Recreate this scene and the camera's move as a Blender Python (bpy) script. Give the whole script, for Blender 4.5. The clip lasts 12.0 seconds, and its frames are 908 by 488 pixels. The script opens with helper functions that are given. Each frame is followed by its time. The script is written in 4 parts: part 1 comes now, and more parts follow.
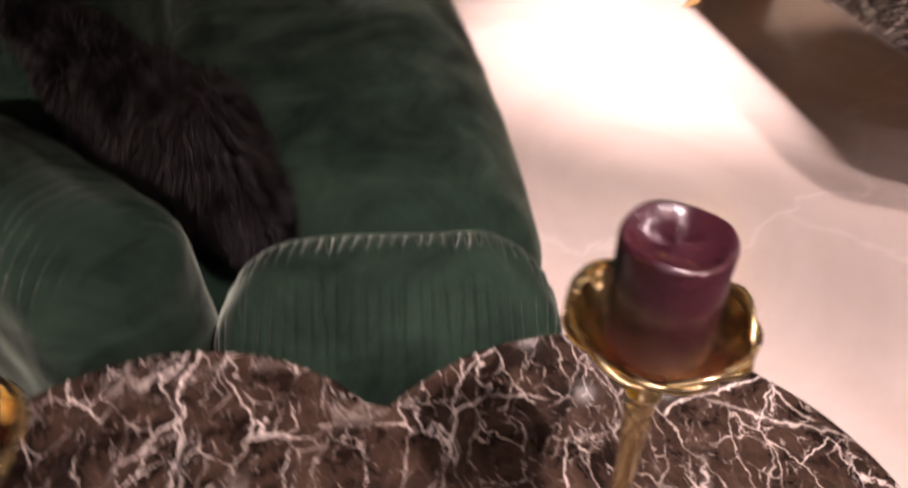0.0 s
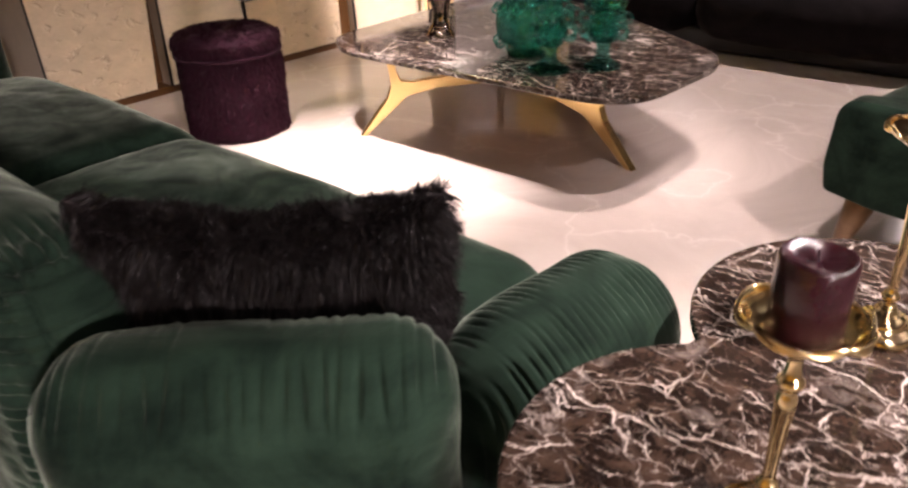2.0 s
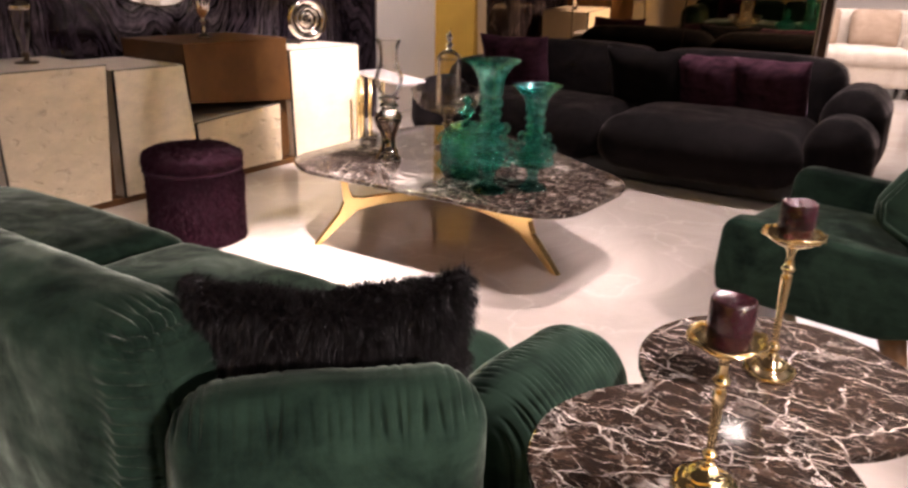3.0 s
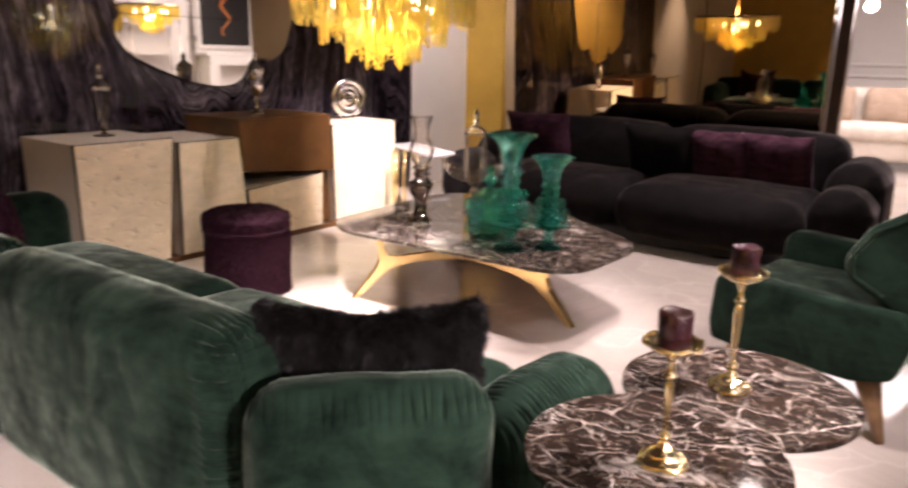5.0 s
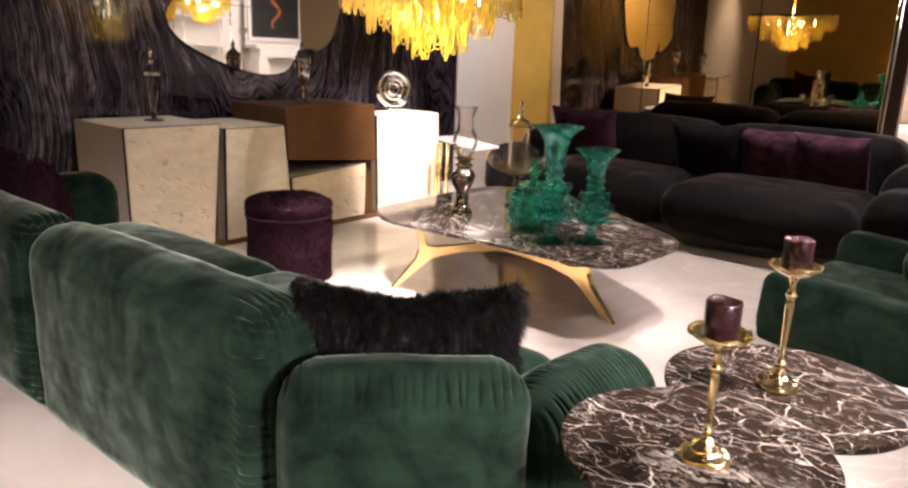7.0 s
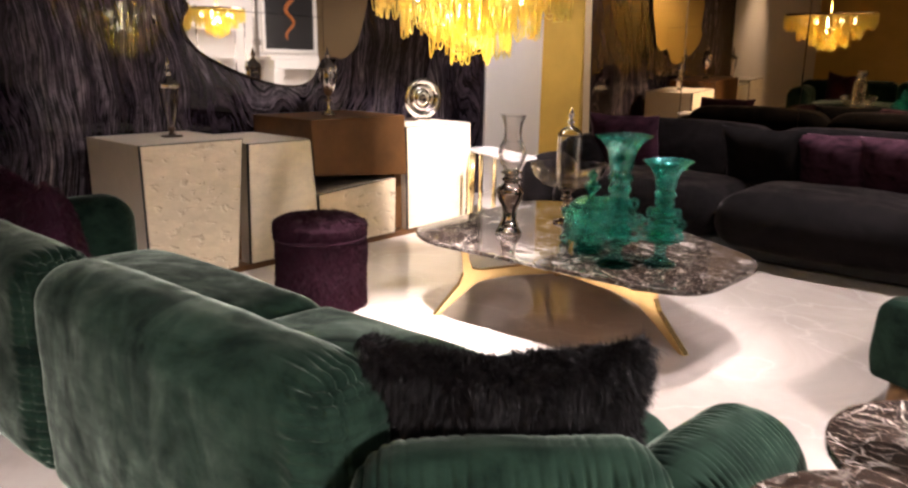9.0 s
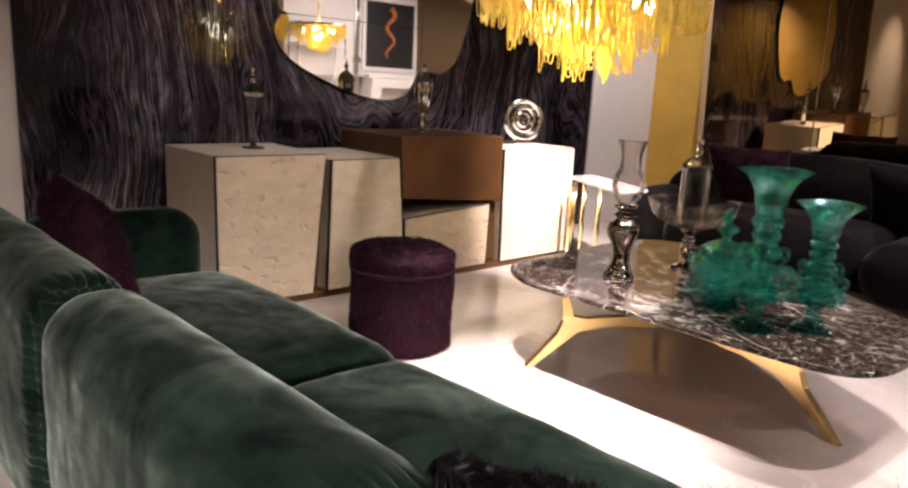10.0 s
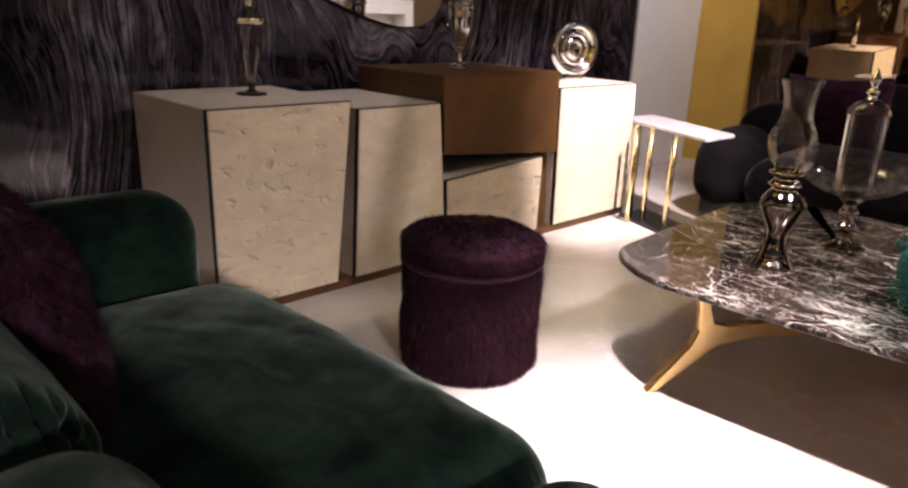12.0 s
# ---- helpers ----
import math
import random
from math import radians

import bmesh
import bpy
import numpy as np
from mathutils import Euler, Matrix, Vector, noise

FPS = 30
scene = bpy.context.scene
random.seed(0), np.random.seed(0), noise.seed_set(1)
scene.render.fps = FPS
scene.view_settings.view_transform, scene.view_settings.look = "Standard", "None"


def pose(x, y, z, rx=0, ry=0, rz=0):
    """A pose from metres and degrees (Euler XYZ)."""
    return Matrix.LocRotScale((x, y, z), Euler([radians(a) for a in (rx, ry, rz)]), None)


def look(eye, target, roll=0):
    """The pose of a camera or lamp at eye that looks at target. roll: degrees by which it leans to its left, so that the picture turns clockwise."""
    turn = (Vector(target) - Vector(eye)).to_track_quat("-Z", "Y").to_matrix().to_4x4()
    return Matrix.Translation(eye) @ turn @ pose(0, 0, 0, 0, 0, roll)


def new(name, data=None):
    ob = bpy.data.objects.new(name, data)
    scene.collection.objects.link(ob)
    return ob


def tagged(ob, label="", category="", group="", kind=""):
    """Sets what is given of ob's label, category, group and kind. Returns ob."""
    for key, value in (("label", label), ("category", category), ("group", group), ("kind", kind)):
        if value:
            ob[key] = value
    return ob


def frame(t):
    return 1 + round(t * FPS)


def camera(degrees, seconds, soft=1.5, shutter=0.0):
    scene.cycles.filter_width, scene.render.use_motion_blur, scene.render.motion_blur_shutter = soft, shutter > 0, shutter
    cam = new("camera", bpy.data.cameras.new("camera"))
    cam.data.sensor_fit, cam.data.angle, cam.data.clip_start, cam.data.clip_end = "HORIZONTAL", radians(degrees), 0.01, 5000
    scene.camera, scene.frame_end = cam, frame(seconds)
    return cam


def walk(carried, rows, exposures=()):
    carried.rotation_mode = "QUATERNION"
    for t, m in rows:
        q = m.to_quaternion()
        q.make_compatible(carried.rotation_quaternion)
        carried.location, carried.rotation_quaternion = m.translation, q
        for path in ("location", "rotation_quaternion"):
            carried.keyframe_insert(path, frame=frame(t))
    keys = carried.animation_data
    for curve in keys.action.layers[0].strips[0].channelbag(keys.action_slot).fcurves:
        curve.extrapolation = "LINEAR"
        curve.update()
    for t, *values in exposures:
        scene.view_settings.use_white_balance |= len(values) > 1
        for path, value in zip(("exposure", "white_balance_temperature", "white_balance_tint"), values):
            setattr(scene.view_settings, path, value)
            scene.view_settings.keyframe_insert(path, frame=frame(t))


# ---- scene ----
cam = camera(63.0, 12.0, soft=2.4, shutter=0.4)
PATH = [
    (0, (0.196, 0.03, 1.203), (0.407, 1.54, -0.09), -1.2),
    (0.2, (0.063, 0.004, 1.242), (0.499, 1.558, 0.061), -1.1),
    (0.5, (-0.102, 0.002, 1.246), (0.471, 1.525, 0.085), -5.7),
    (1, (-0.302, 0.002, 1.223), (0.537, 1.506, 0.206), -7.3),
    (1.5, (-0.495, 0.052, 1.245), (0.685, 1.341, 0.272), -0.9),
    (2, (-0.704, 0.209, 1.214), (0.611, 1.373, 0.257), -2.2),
    (2.5, (-0.982, 0.175, 1.254), (0.479, 1.248, 0.409), 0.8),
    (3, (-1.155, 0.142, 1.327), (0.427, 1.163, 0.653), 1.3),
    (3.2, (-1.215, 0.125, 1.335), (0.412, 1.107, 0.69), 1.4),
    (4.8, (-1.437, -0.078, 1.347), (0.205, 0.959, 0.867), 2.0),
    (5, (-1.464, -0.104, 1.367), (0.115, 1.021, 0.876), 1.2),
    (5.5, (-1.479, -0.094, 1.345), (-0.009, 1.178, 0.873), 1.1),
    (6, (-1.483, -0.078, 1.35), (-0.039, 1.22, 0.872), 1.2),
    (6.5, (-1.459, -0.096, 1.326), (0.002, 1.184, 0.848), 1.5),
    (6.7, (-1.452, -0.095, 1.325), (0.04, 1.142, 0.842), 1.6),
    (8.3, (-1.414, 0.016, 1.32), (0.112, 1.194, 0.789), 3.0),
    (8.5, (-1.386, 0.108, 1.321), (0.117, 1.31, 0.778), 2.4),
    (9, (-1.265, 0.294, 1.295), (0.23, 1.534, 0.818), 1.0),
    (9.5, (-1.114, 0.502, 1.268), (0.328, 1.811, 0.811), 2.3),
    (10, (-0.923, 0.667, 1.236), (0.421, 2.087, 0.815), 3.0),
    (10.5, (-0.837, 0.899, 1.198), (0.562, 2.26, 0.763), 2.3),
    (11, (-0.764, 1.18, 1.222), (0.582, 2.542, 0.646), 2.4),
    (11.5, (-0.608, 1.425, 1.175), (0.696, 2.834, 0.615), 2.7),
    (12, (-0.554, 1.643, 1.199), (0.812, 2.974, 0.599), 2.3),
]
EXPOSURES = [(0.0, 0.36, 6600, 34), (1.0, 0.60, 6450, 30), (2.5, 0.92, 6300, 23), (5.0, 1.12, 6150, 22), (6.5, 1.22, 6050, 18), (9.0, 1.24, 5950, 15), (10.5, 0.92, 5900, 20), (12.0, 0.76, 5700, 18)]
walk(cam, [(t, look(eye, target, roll)) for t, eye, target, roll in PATH], EXPOSURES)

# ---- world and lamps ----
world = bpy.data.worlds.new("world")
scene.world = world
world.use_nodes = True
world.node_tree.nodes["Background"].inputs[0].default_value = (1.0, 0.86, 0.74, 1)
world.node_tree.nodes["Background"].inputs[1].default_value = 0.0015
SOFT = (1.0, 0.865, 0.775)


def spot(eye, target, watts, degrees, blend=1.0, size=0.05, color=SOFT):
    data = bpy.data.lights.new("spot", "SPOT")
    data.energy, data.spot_size, data.spot_blend, data.shadow_soft_size, data.color = watts, radians(degrees), blend, size, color
    ob = new("spot_lamp", data)
    ob.matrix_world = look(eye, target)
    return ob


CEIL = 2.9
SPOTS = [
    ((0.95, 2.65, CEIL - 0.05), (1.22, 2.48, 0.0), 760, 37),
    ((2.6, 2.4, CEIL - 0.05), (3.35, 4.15, 0.45), 850, 40),
    ((1.55, 2.2, CEIL - 0.05), (1.65, 4.6, 1.0), 105, 62),
    ((0.9, -0.6, CEIL - 0.05), (0.46, 0.42, 0.5), 520, 41),
    # added fill from far behind, brightens the corner block and spares the seats
    ((-2.6, -4.6, CEIL - 0.05), (-0.50, 1.25, 0.25), 2600, 23),
    # added fill for the floor and sofa arm
    ((1.25, 0.55, CEIL - 0.05), (1.15, 1.05, 0.0), 150, 66),
    ((2.05, 1.05, CEIL - 0.05), (1.88, 2.0, 0.4), 230, 52),
    # added fill that lifts the pale wall on the left
    ((-1.3, 3.9, CEIL - 0.05), (-0.95, 4.9, 1.2), 100, 58),
    # added fill on the near seat
    ((1.15, 2.25, CEIL - 0.05), (0.12, 1.72, 0.42), 120, 34),
    # added fill on the armchair's near side
    ((0.2, -0.95, CEIL - 0.05), (1.74, 0.46, 0.4), 220, 34),
    ((3.92, 0.93, CEIL - 0.05), (4.1, 1.6, 0.4), 190, 100),
    ((4.4, 3.4, CEIL - 0.05), (5.1, 4.9, 1.4), 85, 70),
    # added fill for the floor behind the green sofa
    ((-3.2, 2.0, CEIL - 0.05), (-1.7, 1.7, 0.0), 330, 62),
    # added wash on the ochre wall, so its reflection is bright
    ((-3.7, 0.6, CEIL - 0.05), (-5.0, 0.6, 1.5), 170, 100),
]
for eye, target, watts, degrees in SPOTS:
    spot(eye, target, watts, degrees, size=0.30 if watts > 1000 else 0.06)


def area(at, target, watts, size, color=SOFT):
    data = bpy.data.lights.new("panel", "AREA")
    data.energy, data.size, data.color = watts, size, color
    ob = new("fill_area_lamp", data)
    ob.matrix_world = look(at, target)
    return ob


# unseen fill: bright room, green sofa side and next bay; no real ceiling panels
area((8.8, 0.8, CEIL - 0.1), (8.8, 0.9, 0), 85, 2.5)
area((-1.0, -2.5, CEIL - 0.1), (-1.0, -2.4, 0), 22, 2.5)
area((7.4, -1.6, CEIL - 0.1), (7.6, -3.2, 0.8), 40, 2.0)


# ---- materials ----
def material(name):
    m = bpy.data.materials.new(name)
    m.use_nodes = True
    return m, m.node_tree.nodes, m.node_tree.links, m.node_tree.nodes["Principled BSDF"]


def put(bsdf, **values):
    for key, value in values.items():
        bsdf.inputs[key.replace("_", " ")].default_value = value


def node(nodes, kind, **values):
    n = nodes.new(kind)
    for key, value in values.items():
        n.inputs[key.replace("_", " ")].default_value = value
    return n


def ramp(nodes, links, source, stops):
    r = nodes.new("ShaderNodeValToRGB")
    while len(r.color_ramp.elements) < len(stops):
        r.color_ramp.elements.new(0.5)
    for e, (at, color) in zip(r.color_ramp.elements, stops):
        e.position, e.color = at, (*color, 1)
    links.new(source, r.inputs[0])
    return r.outputs[0]


def coords(nodes, links, scale=(1, 1, 1), turn=(0, 0, 0), which="Object"):
    tc, mp = nodes.new("ShaderNodeTexCoord"), nodes.new("ShaderNodeMapping")
    mp.inputs["Scale"].default_value, mp.inputs["Rotation"].default_value = scale, [radians(a) for a in turn]
    links.new(tc.outputs[which], mp.inputs[0])
    return mp.outputs[0]


def mixed(nodes, links, factor, a, b, blend="MIX"):
    m = nodes.new("ShaderNodeMix")
    m.data_type, m.blend_type = "RGBA", blend
    for socket, value in ((m.inputs[0], factor), (m.inputs[6], a), (m.inputs[7], b)):
        if hasattr(value, "links"):
            links.new(value, socket)
        else:
            socket.default_value = value
    return m.outputs[2]


def bump(nodes, links, height, strength, distance, bsdf):
    b = nodes.new("ShaderNodeBump")
    b.inputs["Strength"].default_value, b.inputs["Distance"].default_value = strength, distance
    links.new(height, b.inputs["Height"])
    links.new(b.outputs[0], bsdf.inputs["Normal"])


def velvet(name, dark, light, sheen, tint):
    """Pile cloth: brushed patches and short sideways strokes change its colour a little and its sheen a lot."""
    m, n, l, b = material(name)
    big = node(n, "ShaderNodeTexNoise", Scale=4.5, Detail=6.0, Roughness=0.65, Distortion=1.0)
    l.new(coords(n, l, (1, 1, 0.8)), big.inputs["Vector"])
    streak = node(n, "ShaderNodeTexNoise", Scale=14.0, Detail=4.0, Roughness=0.6)
    l.new(coords(n, l, (0.6, 0.6, 1.8), (0, 8, 10)), streak.inputs["Vector"])
    fine = node(n, "ShaderNodeTexNoise", Scale=420.0, Detail=2.0)
    l.new(coords(n, l), fine.inputs["Vector"])
    nap = mixed(n, l, 0.30, big.outputs[0], streak.outputs[0])
    l.new(ramp(n, l, nap, [(0.38, dark), (0.62, light)]), b.inputs["Base Color"])
    l.new(ramp(n, l, nap, [(0.36, (0.18 * sheen,) * 3), (0.50, (0.55 * sheen,) * 3), (0.64, (1.15 * sheen,) * 3)]), b.inputs["Sheen Weight"])
    put(b, Roughness=0.9, Sheen_Roughness=0.30, Sheen_Tint=(*tint, 1), Specular_IOR_Level=0.08)
    bump(n, l, fine.outputs[0], 0.25, 0.002, b)
    return m


GREEN = velvet("green_velvet", (0.0025, 0.0068, 0.0046), (0.0135, 0.0285, 0.0185), 0.62, (0.71, 0.83, 0.68))
BLACK = velvet("black_velvet", (0.0030, 0.0024, 0.0026), (0.0100, 0.0078, 0.0082), 0.27, (0.82, 0.68, 0.66))
PLUM = velvet("plum_velvet", (0.014, 0.005, 0.009), (0.055, 0.020, 0.034), 0.45, (0.85, 0.55, 0.68))
PLUM_CRUSHED = velvet("plum_crushed_velvet", (0.018, 0.007, 0.012), (0.085, 0.034, 0.052), 0.8, (0.9, 0.6, 0.72))
CHARCOAL = velvet("charcoal_velvet", (0.003, 0.0024, 0.0026), (0.010, 0.008, 0.008), 0.2, (0.8, 0.7, 0.75))
BEIGE_CLOTH = velvet("beige_cloth", (0.30, 0.22, 0.16), (0.42, 0.32, 0.24), 0.2, (1, 0.95, 0.9))
CREAM_CLOTH = velvet("cream_cloth", (0.55, 0.48, 0.40), (0.68, 0.61, 0.53), 0.2, (1, 0.95, 0.9))


def fur(name, dark, light):
    m, n, l, b = material(name)
    g = n.new("ShaderNodeNewGeometry")
    l.new(ramp(n, l, g.outputs["Random Per Island"], [(0.0, dark), (0.75, light), (1.0, tuple(2 * c for c in light))]), b.inputs["Base Color"])
    put(b, Roughness=0.45, Specular_IOR_Level=0.16)
    return m


BLACK_FUR = fur("black_fur", (0.0014, 0.0010, 0.0010), (0.0055, 0.0042, 0.0040))
PLUM_FUR = fur("plum_fur", (0.005, 0.0011, 0.0026), (0.036, 0.007, 0.016))


def marble(name, base, spot_color, vein, scale, strength=1.0, rough=0.08):
    """Polished stone: thin cracked veins at four sizes that come and go, feathery pale patches and a mottled ground."""
    m, n, l, b = material(name)
    v = coords(n, l)
    warp = node(n, "ShaderNodeTexNoise", Scale=3.6 * scale, Detail=6.0, Roughness=0.62)
    l.new(v, warp.inputs["Vector"])
    add = n.new("ShaderNodeVectorMath")
    add.operation = "MULTIPLY_ADD"
    l.new(warp.outputs["Color"], add.inputs[0])
    add.inputs[1].default_value = (0.17 / scale,) * 3
    l.new(v, add.inputs[2])
    squash = n.new("ShaderNodeMapping")
    squash.inputs["Scale"].default_value, squash.inputs["Rotation"].default_value = (1.0, 0.50, 1.0), (0, 0, 0.6)
    l.new(add.outputs[0], squash.inputs[0])
    masks = []
    for size, width, low, high, most in ((1.5, 0.0042, 0.38, 0.52, 1.0), (3.6, 0.0068, 0.43, 0.58, 0.95), (9.0, 0.013, 0.42, 0.60, 0.75), (20.0, 0.024, 0.50, 0.66, 0.60)):
        vo = node(n, "ShaderNodeTexVoronoi", Scale=size * scale)
        vo.feature = "DISTANCE_TO_EDGE"
        l.new(squash.outputs[0], vo.inputs["Vector"])
        line = ramp(n, l, vo.outputs["Distance"], [(0.0, (1, 1, 1)), (width * 0.5, (0.65, 0.65, 0.65)), (width, (0.10, 0.10, 0.10)), (width * 2.4, (0, 0, 0))])
        gate = node(n, "ShaderNodeTexNoise", Scale=size * scale * 0.9, Detail=5.0, Roughness=0.6)
        l.new(v, gate.inputs["Vector"])
        shut = ramp(n, l, gate.outputs[0], [(low, (0.02,) * 3), (high, (strength * most,) * 3)])
        masks.append(mixed(n, l, 1.0, line, shut, "MULTIPLY"))
    feather = node(n, "ShaderNodeTexNoise", Scale=7.0 * scale, Detail=9.0, Roughness=0.78, Distortion=0.9)
    l.new(squash.outputs[0], feather.inputs["Vector"])
    where = node(n, "ShaderNodeTexNoise", Scale=1.3 * scale, Detail=2.0)
    l.new(v, where.inputs["Vector"])
    patch = ramp(n, l, where.outputs[0], [(0.52, (0, 0, 0)), (0.66, (0.75, 0.75, 0.75))])
    masks.append(mixed(n, l, 1.0, ramp(n, l, feather.outputs[0], [(0.50, (0, 0, 0)), (0.62, (0.85, 0.85, 0.85))]), patch, "MULTIPLY"))
    veins = masks[0]
    for other in masks[1:]:
        veins = mixed(n, l, 1.0, veins, other, "LIGHTEN")
    cloud = node(n, "ShaderNodeTexNoise", Scale=7.0 * scale, Detail=8.0, Roughness=0.72)
    l.new(add.outputs[0], cloud.inputs["Vector"])
    ground = ramp(n, l, cloud.outputs[0], [(0.38, base), (0.58, tuple((p + q) / 2 for p, q in zip(base, spot_color))), (0.74, spot_color)])
    l.new(mixed(n, l, veins, ground, (*vein, 1)), b.inputs["Base Color"])
    put(b, Roughness=rough, Specular_IOR_Level=0.40)
    return m


EMPERADOR = marble("dark_marble", (0.009, 0.0054, 0.0042), (0.064, 0.040, 0.028), (0.74, 0.66, 0.59), 2.7, 1.0, 0.07)
PALE_MARBLE = marble("pale_marble", (0.50, 0.46, 0.46), (0.62, 0.58, 0.57), (0.30, 0.27, 0.28), 1.6)


def floor_stone():
    m, n, l, b = material("floor_stone")
    v = coords(n, l)
    big = node(n, "ShaderNodeTexNoise", Scale=0.9, Detail=8.0, Roughness=0.62, Distortion=1.4)
    l.new(v, big.inputs["Vector"])
    ground = ramp(n, l, big.outputs[0], [(0.3, (0.49, 0.42, 0.365)), (0.5, (0.59, 0.52, 0.46)), (0.75, (0.67, 0.61, 0.55))])
    warp = node(n, "ShaderNodeTexNoise", Scale=2.0, Detail=5.0)
    l.new(v, warp.inputs["Vector"])
    add = n.new("ShaderNodeVectorMath")
    add.operation = "MULTIPLY_ADD"
    l.new(warp.outputs["Color"], add.inputs[0])
    add.inputs[1].default_value = (0.9,) * 3
    l.new(v, add.inputs[2])
    vo = node(n, "ShaderNodeTexVoronoi", Scale=0.8)
    vo.feature = "DISTANCE_TO_EDGE"
    l.new(add.outputs[0], vo.inputs["Vector"])
    line = ramp(n, l, vo.outputs["Distance"], [(0.0, (0.62, 0.62, 0.62)), (0.007, (0.16, 0.16, 0.16)), (0.03, (0, 0, 0))])
    l.new(mixed(n, l, line, ground, (0.72, 0.66, 0.60, 1)), b.inputs["Base Color"])
    fine = node(n, "ShaderNodeTexNoise", Scale=14.0, Detail=4.0)
    l.new(v, fine.inputs["Vector"])
    l.new(ramp(n, l, fine.outputs[0], [(0.3, (0.06,) * 3), (0.7, (0.14,) * 3)]), b.inputs["Roughness"])
    put(b, Specular_IOR_Level=0.45)
    return m


FLOOR = floor_stone()


def wood_marble():
    """Polished black stone with long wavy grey bands."""
    m, n, l, b = material("wood_vein_marble")
    v = coords(n, l)
    flat = coords(n, l, (1.0, 1.0, 0.56))
    sep = n.new("ShaderNodeSeparateXYZ")
    l.new(v, sep.inputs[0])

    def calc(op, a, c):
        k = n.new("ShaderNodeMath")
        k.operation = op
        for socket, value in zip(k.inputs, (a, c)):
            if hasattr(value, "links"):
                l.new(value, socket)
            else:
                socket.default_value = value
        return k.outputs[0]

    def wobble(scale, detail, much):
        w = node(n, "ShaderNodeTexNoise", Scale=scale, Detail=detail, Roughness=0.55)
        l.new(flat, w.inputs["Vector"])
        return calc("MULTIPLY", w.outputs[0], much)

    # the bands run down the wall and bow outwards like the grain round a knot
    dx, dz = calc("SUBTRACT", sep.outputs[0], 2.3), calc("MULTIPLY", calc("SUBTRACT", sep.outputs[2], 2.4), 0.38)
    u = calc("SQRT", calc("ADD", calc("MULTIPLY", dx, dx), calc("MULTIPLY", dz, dz)), 0.0)
    for scale, detail, much in ((1.0, 1.0, 0.80), (3.0, 1.0, 0.215), (7.5, 2.0, 0.030), (30.0, 2.0, 0.005)):
        u = calc("ADD", u, wobble(scale, detail, much))
    comb = n.new("ShaderNodeCombineXYZ")
    l.new(u, comb.inputs[0])
    l.new(calc("MULTIPLY", sep.outputs[2], 0.05), comb.inputs[2])
    bands = node(n, "ShaderNodeTexNoise", Scale=7.5, Detail=4.0, Roughness=0.68)
    l.new(comb.outputs[0], bands.inputs["Vector"])
    dark, grey, pale = (0.0025, 0.0018, 0.0028), (0.050, 0.038, 0.048), (0.20, 0.165, 0.185)
    stripe = ramp(n, l, bands.outputs[0], [(0.33, dark), (0.39, grey), (0.42, dark), (0.46, (0.090, 0.068, 0.082)), (0.485, dark), (0.53, pale), (0.555, dark), (0.60, (0.12, 0.095, 0.105)), (0.63, dark), (0.69, (0.26, 0.22, 0.22))])
    cloud = node(n, "ShaderNodeTexNoise", Scale=2.2, Detail=4.0, Roughness=0.6)
    l.new(flat, cloud.inputs["Vector"])
    fleck = node(n, "ShaderNodeTexNoise", Scale=26.0, Detail=4.0, Roughness=0.7)
    l.new(flat, fleck.inputs["Vector"])
    shade = mixed(n, l, 1.0, ramp(n, l, cloud.outputs[0], [(0.36, (0.30, 0.27, 0.33)), (0.64, (1.0, 1.0, 1.0))]), ramp(n, l, fleck.outputs[0], [(0.34, (0.45, 0.45, 0.45)), (0.60, (1.1, 1.1, 1.1))]), "MULTIPLY")
    l.new(mixed(n, l, 1.0, stripe, shade, "MULTIPLY"), b.inputs["Base Color"])
    put(b, Roughness=0.045, Specular_IOR_Level=0.42)
    return m


WOOD_MARBLE = wood_marble()


def metal(name, color, rough, scale=40.0, vary=0.08):
    m, n, l, b = material(name)
    noise_node = node(n, "ShaderNodeTexNoise", Scale=scale, Detail=3.0)
    l.new(coords(n, l), noise_node.inputs["Vector"])
    l.new(ramp(n, l, noise_node.outputs[0], [(0.3, (max(rough - vary, 0.02),) * 3), (0.7, (rough + vary,) * 3)]), b.inputs["Roughness"])
    put(b, Base_Color=(*color, 1), Metallic=1.0)
    return m


GOLD = metal("polished_gold", (0.98, 0.80, 0.45), 0.12, 30, 0.05)
BRASS = metal("brushed_brass", (0.76, 0.54, 0.23), 0.24, 25, 0.03)
SILVER = metal("silver", (0.72, 0.68, 0.64), 0.10, 30, 0.05)
DARK_CHROME = metal("smoked_silver", (0.31, 0.265, 0.225), 0.07, 30, 0.03)
BRONZE_DARK = metal("dark_bronze", (0.10, 0.07, 0.05), 0.35)


def plain(name, color, rough, speck=0.12, scale=25.0, **extra):
    m, n, l, b = material(name)
    noise_node = node(n, "ShaderNodeTexNoise", Scale=scale, Detail=5.0, Roughness=0.6)
    l.new(coords(n, l), noise_node.inputs["Vector"])
    low, high = tuple(c * (1 - speck) for c in color), tuple(min(c * (1 + speck), 1) for c in color)
    l.new(ramp(n, l, noise_node.outputs[0], [(0.3, low), (0.7, high)]), b.inputs["Base Color"])
    put(b, Roughness=rough, **extra)
    return m


